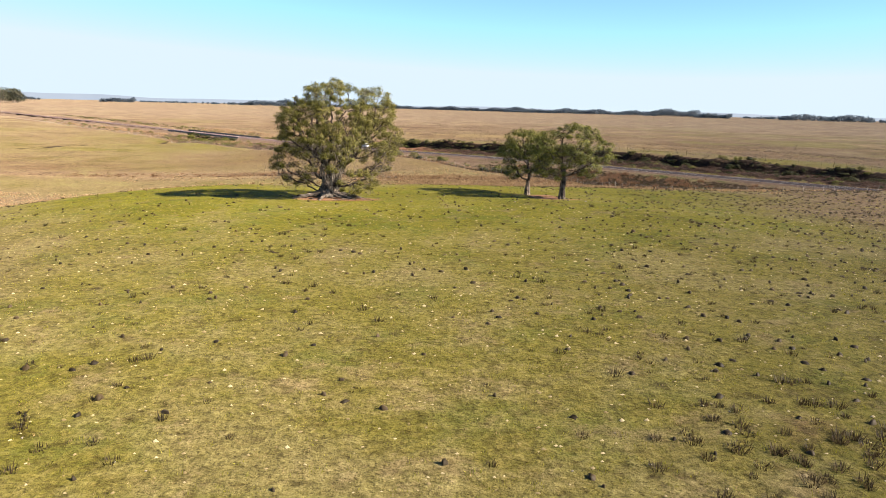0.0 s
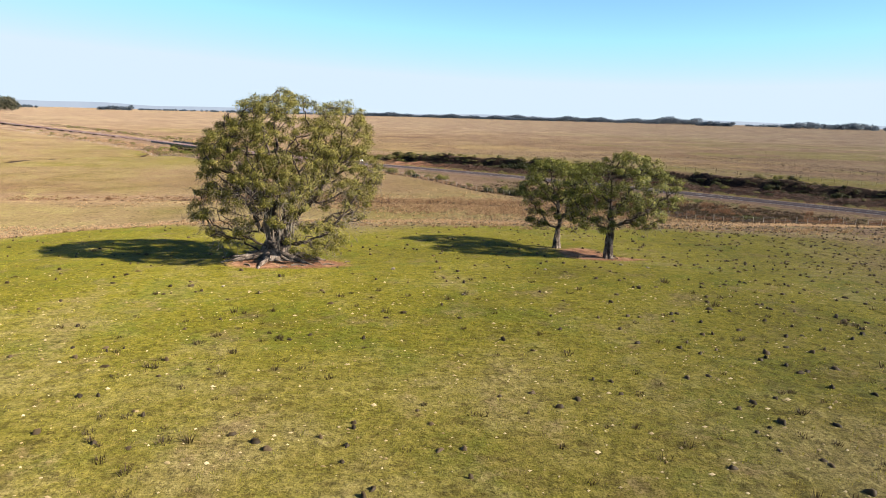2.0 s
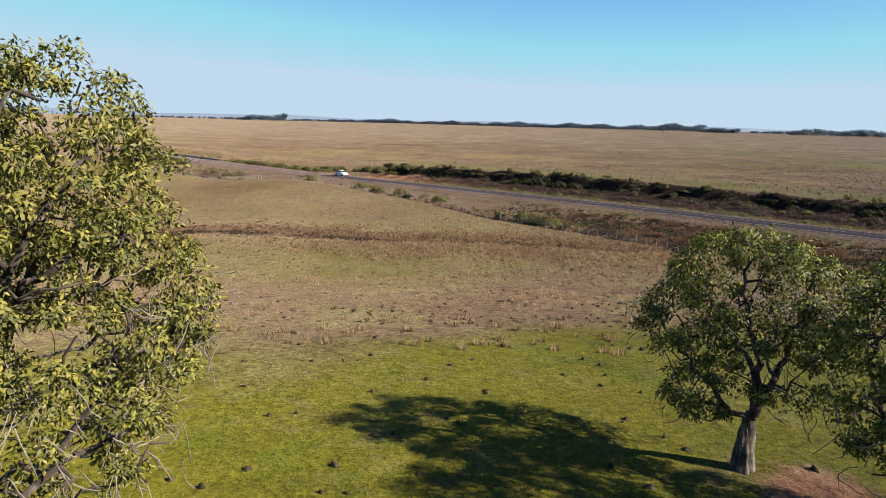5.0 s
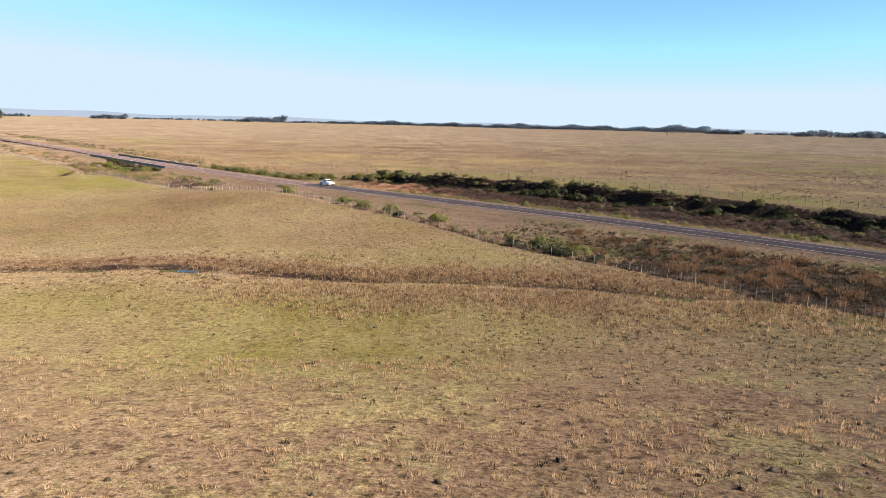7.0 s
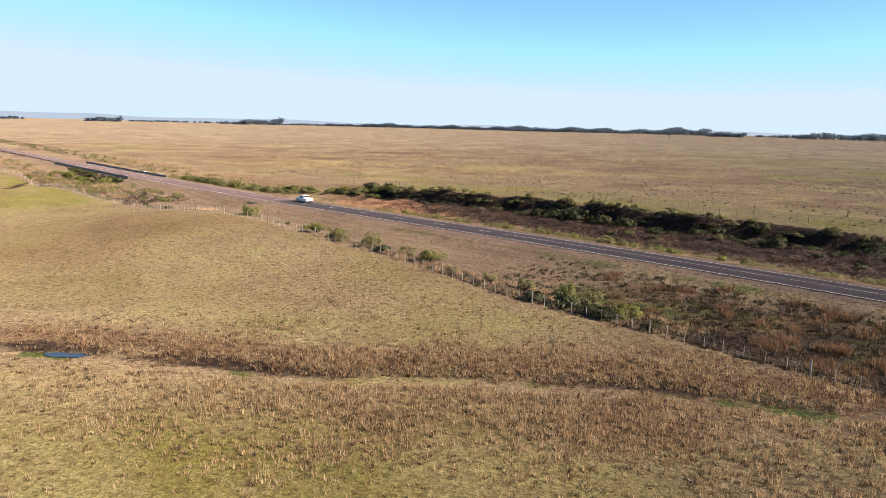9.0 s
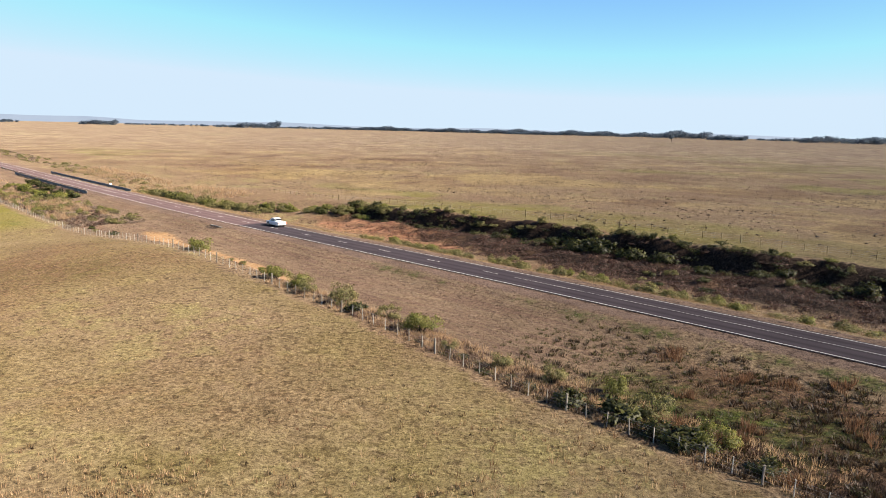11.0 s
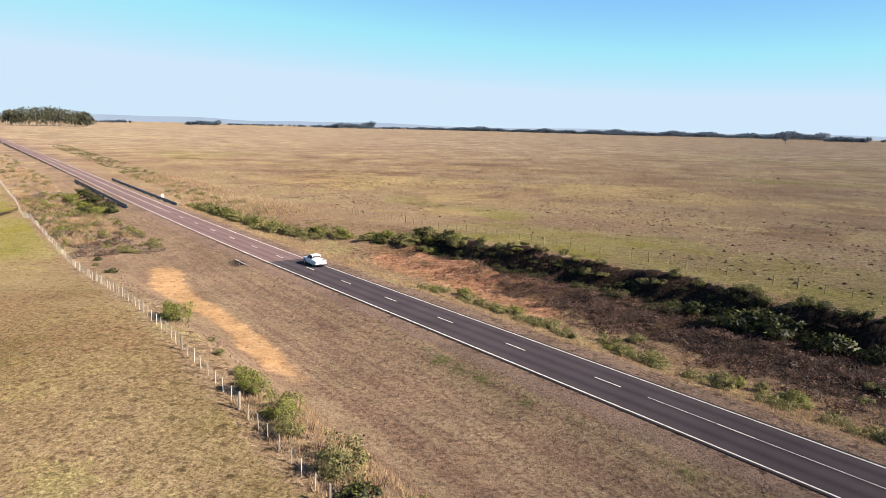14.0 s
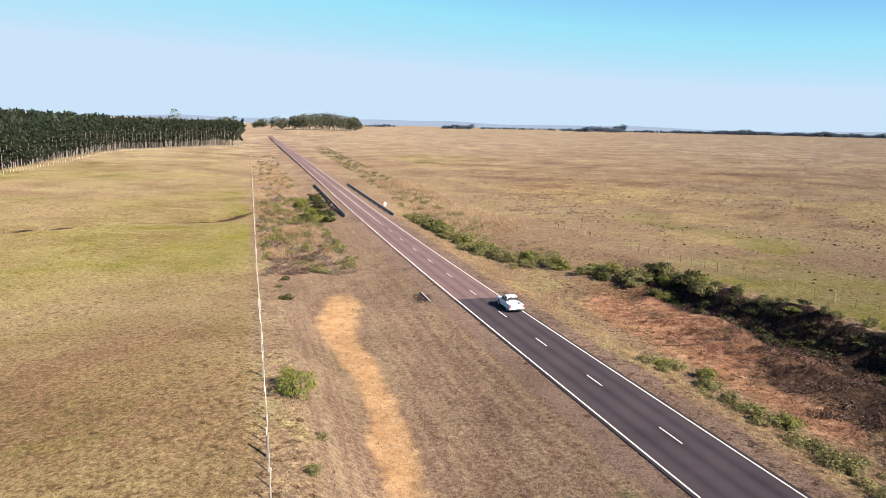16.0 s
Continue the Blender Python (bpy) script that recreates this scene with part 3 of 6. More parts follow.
    soil = np.maximum(soil, 1.15 * np.exp(-((n - track_n) / (1.9 + 1.2 * smooth(s, -20, 0))) ** 2) * smooth(s, -64, -40) * (1 - smooth(s, 2, 14)) * (0.85 + 0.25 * cloud(s, n, 5.0, 2.0)))
    soil = np.maximum(soil, 1.1 * blob(s, n, 5, -18.0, 7, 2.6))
    soil = np.maximum(soil, 0.5 * np.exp(-((s - 82 - 0.1 * (n - 257) - 4 * np.sin(n / 30.0)) / 3.0) ** 2) * smooth(n, 205, 225) * (1 - smooth(n, 440, 480)))
    soil = np.maximum(soil, 0.75 * np.exp(-((n - 17.5) / 3.2) ** 2) * smooth(s, -50, -28) * (1 - smooth(s, -8, 6)))
    lush = 0.8 * smooth(cloud(x, y, 5.0, 4.0), -0.5, 0.4) * np.exp(-((y - creek_line(x) + 0.4) / 1.6) ** 2) * (n < -29) * smooth(-x, -70, -50) * smooth(x, -90, -50)
    lush = np.maximum(lush, (0.5 + 0.25 * cloud(s, n, 5.0, 6.0)) * np.exp(-((n + 8.0) / 1.7) ** 2) * (1 - smooth(s, -52, -38)))
    lush = np.maximum(lush, 0.62 * np.exp(-(((s - 900) / 420) ** 2 + ((n - 70) / 60) ** 2)))
    lush = np.maximum(lush, 0.6 * smooth(cloud(x, y, 9.0, 6.5), -0.2, 0.4) * smooth(x, 8, 30) * smooth(y, 150, 166) * (1 - smooth(y, 184, 192)) * (n < -29) * smooth(n, -48, -36))
    lush = np.maximum(lush, 0.72 * smooth(n, -28, -25) * (1 - smooth(n, -18, -10)) * (1 - smooth(s, -112, -95)) * (0.75 + 0.4 * cloud(s, n, 5.0, 8.0)))
    peat_shade = np.maximum(peat_shade, 0.95 * np.exp(-((s - 122.2 - 0.665 * (n + 30) - 1.5 * np.sin(n / 5.0)) / 1.3) ** 2) * (n < -26) * smooth(n, -160, -85))
    peat_shade = np.maximum(peat_shade, 0.7 * smooth(cloud(s, n, 6.0, 5.0), -0.7, 0.2) * smooth(n, -29.5, -27.5) * (1 - smooth(n, -16, -11)) * (1 - smooth(s, -132, -112)))
    peat_shade = np.maximum(peat_shade, 0.9 * blob(s, n, 1.5, -7.6, 3.6, 1.5))
    bare = 0.95 * (1 - smooth(np.abs(n + 0.3) + 0.5 * cloud(s, n, 3.0, 3.0), 5.4, 7.0)) * (s < 2500)
    mown = 0.8 * smooth(n, -28.5, -25) * (1 - smooth(n, -5, -4)) * smooth(s, -125, -88) + 0.7 * (n > 0) * (1 - smooth(n, 12, 16)) * smooth(s, 30, 90)
    # red earth of the cutting, broken by darker brown
    cut = smooth(n, 11.5, 14.5) * (1 - smooth(n, 27, 30)) * smooth(s, -300, -230) * (1 - smooth(s, -6, 10))
    rust = cut * (0.55 + 0.6 * cloud(s, n, 4.5, 11.0)) * (1 - 0.85 * smooth(n, 15, 20) * smooth(-s, 25, 50)) * (1 - 0.7 * smooth(-s, 45, 75))
    # dark brown slope ground, with shade under the brush put into its colour
    peat_shade = np.maximum(peat_shade, smooth(n, 14 + 4 * smooth(s, -60, -40), 19) * (1 - smooth(n, 29, 31)) * smooth(-s, 22, 45) * smooth(s, -300, -230) * (0.8 + 0.4 * cloud(s, n, 5.0, 12.0)))
    slope = np.exp(-((n - 15.4) / 2.6) ** 2) * smooth(s, -62, -36) * (1 - smooth(s, -8, 6))
    mown = np.maximum(mown, 0.24 * slope)
    soil = np.maximum(soil, (0.75 + 0.3 * cloud(s, n, 5.0, 9.5)) * slope)
    straw = 0.5 * np.exp(-((n - 9.0) / 3.0) ** 2) + 0.5 * (n < -30) * np.exp(-((y - creek_line(x) + 6) / 5.0) ** 2)
    straw = np.maximum(straw, 0.42 * smooth(-north, 2, 10) * (1 - smooth(y, 135, 150)) * (n < -30) * (1 - 0.6 * smooth(x, 20, 50)))
    straw = np.maximum(straw, (0.26 + 0.12 * cloud(x, y, 9.0, 8.0)) * (1 - smooth(y, 40, 68)) * (n < -30))
    straw = np.maximum(straw, 0.8 * smooth(cloud(x, y, 42.0, 3.5), 0.0, 0.6) * smooth(n, 45, 60))
    straw = np.maximum(straw, 0.55 * np.exp(-((n - 100 - 12 * cloud(s, n, 40.0, 1.0)) / 22.0) ** 2) * (s > -300))
    brown = 0.75 * smooth(n, 15, 19) * (1 - smooth(n, 30, 31.5)) * (1 - smooth(s, -3, 20))
    brown = np.maximum(brown, 0.7 * np.exp(-((y - creek_line(x) - 4) / 4.0) ** 2) * (n < -30) * smooth(x, -90, -50))
    brown = np.maximum(brown, 0.4 * smooth(x, 14, 40) * (1 - smooth(y, 35, 75)) * (0.6 + 0.4 * cloud(x, y, 6.0, 1.0)))
    brown = np.maximum(brown, 0.55 * blob(x, y, 12.5, 22.5, 5, 3) * (0.75 + 0.4 * cloud(x, y, 2.2, 1.0)))
    brown = np.maximum(brown, 0.28 * smooth(x, 22, 60) * (1 - smooth(y, 110, 130)) * (0.5 + 0.5 * cloud(x, y, 8.0, 3.0)))
    brown = np.maximum(brown, (0.43 + 0.16 * cloud(x, y, 20.0, 5.5)) * (n < -30) * smooth(y, 190, 205) * (1 - smooth(s, 0, 60)))
    brown = np.maximum(brown, 0.6 * smooth(cloud(x, y, 24.0, 4.5), 0.1, 0.6) * smooth(n, 55, 75))
    brown = np.maximum(brown, 0.42 * smooth(n, 90, 130) * smooth(cloud(x * 0.6, y, 60.0, 6.0) + 0.5 * cloud(x, y, 22.0, 2.0), -0.3, 0.9))
    brown = np.maximum(brown, 0.85 * smooth(n, -29, -26) * (1 - smooth(n, -14, -8)) * (1 - smooth(s, -118, -92)))
    bunchy = np.exp(-((y - creek_line(x) + 3) / 13.0) ** 4) * smooth(x, -42, -8) * (n < -29.5)
    brown = np.maximum(brown, 0.6 * bunchy * (0.6 + 0.5 * cloud(x, y, 5.0, 2.5)))
    brown = np.maximum(brown, 0.75 * smooth(x, -5, 18) * smooth(y, 160, 172) * (1 - smooth(y, 188, 197)) * (n < -29.5) * (0.75 + 0.35 * cloud(x, y, 5.0, 2.0)))
    brown = np.maximum(brown, 0.45 * smooth(s, 20, 60) * smooth(n, -28.5, -26) * (1 - smooth(n, -17, -12)))
    soil = np.maximum(soil, np.clip(rust, 0, 0.8))
    two = np.stack([np.clip(mown, 0, 1), np.clip(straw, 0, 1), np.clip(brown, 0, 1), np.clip(peat_shade, 0, 1)], 1).astype(np.float32)
    att = me.color_attributes.new("cover", "FLOAT_COLOR", "POINT")
    att.data.foreach_set("color", two.ravel())
    zone = np.stack([np.clip(green, 0, 1), np.clip(soil, 0, 1), np.clip(lush, 0, 1), np.clip(bare, 0, 1)], 1).astype(np.float32)
    att = me.color_attributes.new("zone", "FLOAT_COLOR", "POINT")
    att.data.foreach_set("color", zone.ravel())
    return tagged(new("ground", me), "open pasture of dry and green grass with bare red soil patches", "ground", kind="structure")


ground = build_ground()


def ribbon(name, s0, s1, n0, n1, lift, mat, step_size=4.0, parent=None):
    ss = np.linspace(s0, s1, max(2, int((s1 - s0) / step_size) + 1))
    cuts = np.linspace(n0, n1, 5 if n1 - n0 > 3 else 2)
    v, uv = [], []
    for s in ss:
        for n in cuts:
            x, y = road_xy(s, n)
            v.append((x, y, road_z(s) - 0.02 * abs(n) + lift))
            uv.append(((n - n0) / (n1 - n0), s))
    c = len(cuts)
    f = [(i * c + j, i * c + j + 1, (i + 1) * c + j + 1, (i + 1) * c + j) for i in range(len(ss) - 1) for j in range(c - 1)]
    me = mesh_from(name, v, f, mat)
    lay = me.uv_layers.new(name="across")
    lay.data.foreach_set("uv", np.array([uv[l.vertex_index] for l in me.loops], np.float32).ravel())
    ob = new(name, me)
    if parent is not None:
        ob.parent = parent
    return ob


def build_road():
    road = tagged(new("road"), "two-lane asphalt country road with white edge lines", "road", kind="structure")
    ribbon("dark_surface", -420, -2, -3.98, 3.3, 0.07, ASPHALT_NEW, parent=road)["label"] = "newer dark asphalt"
    ribbon("worn_surface", -2, 2300, -3.98, 3.3, 0.07, ASPHALT_OLD, 8.0, parent=road)["label"] = "older purplish worn asphalt"
    for n in (-3.62, 2.9):
        ribbon("edge_line", -420, 1500, n - 0.075, n + 0.075, 0.078, ROAD_PAINT, parent=road)
    s = -402.6
    while s < 700:
        if s < 70 or s > 330:
            ribbon("centre_dash", s, s + 3.0, -0.26, -0.14, 0.078, ROAD_PAINT, 3.0, parent=road)
        s += 12.2
    ribbon("centre_line", 72, 330, -0.26, -0.14, 0.078, ROAD_PAINT, 6.0, parent=road)
    ribbon("centre_line", -330, -76, -0.235, -0.165, 0.078, ROAD_PAINT, 6.0, parent=road)["label"] = "faint yellowish no-passing line"
    return road


build_road()

# ---- plants ----
rng = np.random.default_rng(7)


def unit(v):
    return v / np.maximum(np.linalg.norm(v, axis=-1, keepdims=True), 1e-9)


def leaf_faces(points, length, width, droop=0.3, seed=1, outward=None, spread=0.25):
    """Small pointed leaves, each of two triangles, about the given points."""
    r = np.random.default_rng(seed)
    k = len(points)
    p = points + r.normal(0, spread, (k, 3))
    d = r.normal(0, 1, (k, 3))
    if outward is not None:
        d = d * 0.8 + unit(outward)
    d[:, 2] -= droop
    d = unit(d)
    side = unit(np.cross(d, r.normal(0, 1, (k, 3))))
    ln = (length * r.uniform(0.65, 1.35, k))[:, None]
    wd = (width * r.uniform(0.7, 1.3, k))[:, None]
    up = np.cross(d, side)
    a, c = p, p + d * ln
    mid = p + d * ln * 0.45 + up * wd * 0.2
    v = np.stack([a, mid + side * wd * 0.5, c, mid - side * wd * 0.5], 1).reshape(-1, 3)
    i = np.arange(k)[:, None] * 4
    f = np.concatenate([i + [0, 1, 2], i + [0, 2, 3]], 1).reshape(-1, 3)
    return v, f


def tubes(segments, sides=5):
    """Tapered tubes: segments of (start, end, start radius, end radius), grouped arrays."""
    a, b, ra, rb = segments
    k = len(a)
    d = unit(b - a)
    ref = np.where(np.abs(d[:, 2:3]) > 0.9, [[1.0, 0, 0]], [[0, 0, 1.0]])
    u = unit(np.cross(d, ref))
    w = np.cross(d, u)
    ang = np.arange(sides) * 2 * math.pi / sides
    ring = np.cos(ang)[None, :, None] * u[:, None, :] + np.sin(ang)[None, :, None] * w[:, None, :]
    lo = a[:, None, :] + ring * ra[:, None, None]
    hi = b[:, None, :] + ring * rb[:, None, None]
    v = np.concatenate([lo, hi], 1).reshape(-1, 3)
    base = np.arange(k)[:, None] * 2 * sides
    j = np.arange(sides)
    f = np.stack([base + j, base + (j + 1) % sides, base + sides + (j + 1) % sides, base + sides + j], 2).reshape(-1, 4)
    return v, f


def grow_tree(attractors, starts, stride, reach, kill, steps=140):
    """Space colonisation: limbs reach out to the points of the crown."""
    pts = [np.array(p, float) for p in starts]
    parent = list(range(-1, len(starts) - 1))
    att = attractors.copy()
    near_d = np.full(len(att), 1e9)
    near_i = np.zeros(len(att), int)
    fresh = list(range(len(pts)))
    alive = np.ones(len(att), bool)
    for _ in range(steps):
        new_pts = np.array([pts[i] for i in fresh])
        d = np.linalg.norm(att[:, None, :] - new_pts[None], axis=2)
        j = d.argmin(1)
        dm = d[np.arange(len(att)), j]
        better = dm < near_d
        near_d[better], near_i[better] = dm[better], np.array(fresh)[j[better]]
        alive &= near_d > kill
        use = alive & (near_d < reach)
        if not use.any():
            break
        fresh = []
        for i in np.unique(near_i[use]):
            sel = att[use & (near_i == i)]
            d1 = unit(sel - pts[i]).mean(0) + rng.normal(0, 0.18, 3)
            d1 = d1 / max(np.linalg.norm(d1), 1e-6)
            q = pts[i] + d1 * stride
            fresh.append(len(pts))
            pts.append(q)
            parent.append(int(i))
        if not fresh:
            break
    P, par = np.array(pts), np.array(parent)
    load = np.zeros(len(P))
    kids = np.bincount(par[par >= 0], minlength=len(P))
    load[kids == 0] = 1.0
    for i in range(len(P) - 1, 0, -1):
        load[par[i]] += load[i]
    return P, par, load, kids


def root_flare(radius, tall, toes, seed, reach=1.0, spread_power=2.6):
    """A fluted trunk base that spreads into surface roots."""
    r = np.random.default_rng(seed)
    sides, rings = 44, 16
    phase = r.uniform(0, 6.28, 4)
    v = []
    for i in range(rings):
        h = i / (rings - 1)
        for j in range(sides):
            a = j / sides * 2 * math.pi
            lobe = 0.5 + 0.5 * math.sin(toes * a + phase[0]) * (0.7 + 0.3 * math.sin(2 * a + phase[1]))
            flare = (1 - h) ** spread_power
            top = 1 - 0.45 * max(0.0, (h - 0.72) / 0.28)
            rad = top * radius * (1 + 0.17 * math.sin(3 * a + phase[2] + 2.6 * h) + 0.10 * math.sin(8 * a + phase[3] + 5 * h) + 0.07 * math.sin(14 * h + 2 * a + phase[1])) * (1 - 0.22 * h)
            rad += radius * reach * flare * (0.35 + 0.9 * lobe)
            v.append((rad * math.cos(a + 0.3 * h), rad * math.sin(a + 0.3 * h), tall * h ** 1.25 - 0.35 * (1 - h) ** 3))
    f = [(i * sides + j, i * sides + (j + 1) % sides, (i + 1) * sides + (j + 1) % sides, (i + 1) * sides + j) for i in range(rings - 1) for j in range(sides)]
    return np.array(v), np.array(f)


def surface_root(parent, angle, length, thick, seed):
    """A snaking root that runs out over the soil and dips under."""
    r = np.random.default_rng(seed)
    k = 9
    h = np.linspace(0, 1, k)
    bend = angle + np.cumsum(r.normal(0, 0.16, k))
    step_len = length / (k - 1)
    px = np.cumsum(np.cos(bend)) * step_len + 0.5 * math.cos(angle)
    py = np.cumsum(np.sin(bend)) * step_len + 0.5 * math.sin(angle)
    pz = 0.42 * (1 - h) ** 2 + 0.06 - 0.2 * h ** 3 + r.normal(0, 0.03, k)
    p = np.stack([px, py, pz], 1)
    rad = thick * (1 - 0.75 * h) * r.uniform(0.85, 1.15, k)
    v, f = tubes((p[:-1], p[1:], rad[:-1], rad[1:]), 8)
    part("root", mesh_from("root", v, f, BARK, True), BARK, parent)


def crown_clumps(lobes, gap, seed, gaps=()):
    """Centres of the leafy clumps: spread over the outside of the lobes, none nearer than gap to the next."""
    r = np.random.default_rng(seed)
    area = np.array([(a * b + b * c + a * c) for (_, _, _, a, b, c) in lobes])
    L = np.array(lobes)
    found = []
    for k, share in enumerate(area / area.sum()):
        m = int(9000 * share)
        d = unit(r.normal(0, 1, (m, 3)))
        rad = r.uniform(0.5, 1.0, m) ** 0.4
        found.append(L[k, :3] + d * rad[:, None] * L[k, 3:])
    p = np.concatenate(found)
    # few clumps deep inside the crown, where only limbs are
    depth = np.min([np.linalg.norm((p - l[:3]) / l[3:], axis=1) for l in L], axis=0)
    p = p[(p[:, 2] > 0.5) & (r.uniform(0, 1, len(p)) < smooth(depth, 0.35, 0.85))]
    for cx, cz, rx, rz, chance in gaps:
        inside = ((p[:, 0] - cx) / rx) ** 2 + ((p[:, 2] - cz) / rz) ** 2 < 1
        p = p[~inside | (r.uniform(0, 1, len(p)) > chance)]
    p = p[r.permutation(len(p))]
    kept = np.zeros((0, 3))
    for q in p:
        if not len(kept) or np.min(np.linalg.norm(kept - q, axis=1)) > gap:
            kept = np.vstack([kept, q])
    return kept


def crown_leaves(clump, size, per, leaf, mid, seed):
    """Leaves of the clumps, thick on their upper and outer sides; each clump takes the light as one tuft."""
    r = np.random.default_rng(seed)
    k = len(clump)
    c = np.repeat(clump, per, 0)
    out = unit(c - mid)
    d = unit(r.normal(0, 1, c.shape) + 0.45 * out + [0, 0, 0.3])
    big = np.repeat(size, per)[:, None]
    lump = 1 + 0.3 * np.sin(5 * d[:, :1] + np.repeat(r.uniform(0, 6, k), per)[:, None]) * np.sin(4 * d[:, 1:2] + 3 * d[:, 2:])
    p = c + d * big * lump * (r.uniform(0.08, 1, (len(c), 1)) ** 0.45) * [1, 1, 0.66]
    way = unit(0.5 * d + r.normal(0, 0.6, c.shape) + [0, 0, -0.55])
    face = unit(d + 0.35 * out + r.normal(0, 0.55, c.shape) + [0, 0, 0.25])
    side = unit(np.cross(way, face))
    up = np.cross(side, way)
    ln = leaf[0] * r.uniform(0.6, 1.35, (len(c), 1))
    wd = leaf[1] * r.uniform(0.7, 1.3, (len(c), 1))
    mids = p + way * ln * 0.45 + up * wd * 0.18
    v = np.stack([p, mids + side * wd * 0.5, p + way * ln, mids - side * wd * 0.5], 1).reshape(-1, 3)
    i = np.arange(len(c))[:, None] * 4
    f = np.concatenate([i + [0, 1, 2], i + [0, 2, 3]], 1).reshape(-1, 3)
    shade = unit(0.5 * up + 0.6 * d + 0.2 * out)
    return v, f, np.repeat(shade, 4, 0)


def make_tree(name, label, base, lobes, trunk_r, trunk_h, leaf_mat, per_clump, seed, starts, twig_r=0.018, stride=0.42, leaf=(0.22, 0.11), hang=0, roots=0, gap=0.8, gaps=(), thin=0.0, toes=7):
    x, y = base
    z = ground_z(x, y)
    tree = tagged(new(name), label, "tree")
    r = np.random.default_rng(seed + 5)
    clump = crown_clumps(lobes, gap, seed, gaps)
    pts = np.repeat(clump, 3, 0) + r.normal(0, 0.22, (len(clump) * 3, 3))
    pts = pts[pts[:, 2] > 0.5]
    P, par, load, kids = grow_tree(pts, starts, stride, 5.0, 0.55)
    rad = np.minimum(twig_r * load ** 0.5, trunk_r * 0.8)
    n0 = len(starts)
    rad[:n0] = np.maximum(rad[:n0], trunk_r * np.linspace(1.0, 0.66, n0))
    # let limbs wander a little
    P[n0:] += rng.normal(0, 0.07, (len(P) - n0, 3))
    child = np.arange(1, len(P))
    a, b = P[par[child]], P[child]
    ra, rb = np.minimum(rad[par[child]], rad[child] * 1.6), rad[child]
    thick = rb > 0.045
    v1, f1 = tubes((a[thick], b[thick], ra[thick], rb[thick]), 9)
    part("limb_frame", mesh_from("limb_frame", v1, f1, LIMB_BARK, True), None, tree, "gnarled forking grey-brown limbs")
    v2, f2 = tubes((a[~thick], b[~thick], ra[~thick], rb[~thick]), 4)
    tagged(part("twig_mass", mesh_from("twig_mass", v2, f2, TWIG), TWIG, tree, "thin drooping twigs"), kind="stuff")
    rv, rf = root_flare(trunk_r, trunk_h, toes, seed, 1.0 if roots else 1.25, 2.6 if roots else 5.5)
    part("trunk", mesh_from("trunk", rv, rf, BARK, True), BARK, tree, "thick fluted trunk with a spreading foot")
    for i in range(roots):
        surface_root(tree, i * 6.283 / roots + rng.uniform(-0.2, 0.2), rng.uniform(1.6, 3.4) * trunk_r / 0.9, rng.uniform(0.14, 0.30) * trunk_r / 0.9, seed * 50 + i)
    # clumps of uneven size, some of them nearly bare, thinner low down where the stems show
    size = r.uniform(0.5, 1.25, len(clump)) * gap * 0.72
    patchy = np.sin(clump @ np.array([0.9, 0.7, 1.1]) + seed) * np.sin(clump @ np.array([-0.6, 1.2, 0.8]))
    keep = r.uniform(0, 1, len(clump)) + 0.45 * patchy < 0.98 - thin * (1 - smooth(clump[:, 2], 3.0, 7.5)) * np.where(clump[:, 0] < 1.5, 1.0, 0.7)
    lv, lf, ln = crown_leaves(clump[keep], size[keep], per_clump, leaf, P[n0:].mean(0) - [0, 0, 1.0], seed)
    tagged(part("crown", mesh_from("crown", lv, lf, leaf_mat, True, ln), leaf_mat, tree, "clumped open crown of yellow-green leaves"), kind="stuff")
    if hang:
        # bare twigs that hang out of the crown's underside
        low = clump[clump[:, 2] < np.quantile(clump[:, 2], 0.5)]
        segs = []
        for p in low[r.integers(0, len(low), hang)] + r.normal(0, 0.45, (hang, 3)):
            c = p.copy()
            d = np.array([r.normal(0, 0.6), r.normal(0, 0.6), -0.6])
            for _ in range(4):
                d = unit(d + r.normal(0, 0.4, 3) + [0, 0, -0.12])
                e = c + d * r.uniform(0.16, 0.34)
                segs.append((c, e))
                c = e
        A, B = np.array([g[0] for g in segs]), np.array([g[1] for g in segs])
        ok = B[:, 2] > 0.25
        v3, f3 = tubes((A[ok], B[ok], np.full(ok.sum(), 0.018), np.full(ok.sum(), 0.012)), 3)
        tagged(part("hanging_twig_mass", mesh_from("hanging_twig_mass", v3, f3, PALE_TWIG), PALE_TWIG, tree, "bare pale hanging twigs"), kind="stuff")
    tree.matrix_world = pose(x, y, z)
    return tree


def suckers(parent, spots, tall, thick, seed):
    """Pale upright stems that crowd round the trunk and bend outward."""
    r = np.random.default_rng(seed)
    for x, y in spots:
        k = 8
        h = np.linspace(0, 1, k)
        out = r.uniform(0.2, 1.1)
        p = np.stack([x * (1 + out * h ** 1.6) + np.cumsum(r.normal(0, 0.07, k)), y * (1 + out * h ** 1.6) + np.cumsum(r.normal(0, 0.07, k)), h * tall * r.uniform(0.7, 1.2)], 1)
        rad = thick * r.uniform(0.6, 1.3) * (1.15 - 0.75 * h)
        v, f = tubes((p[:-1], p[1:], rad[:-1], rad[1:]), 7)
        part("stem", mesh_from("stem", v, f, STEM_BARK, True), None, parent)


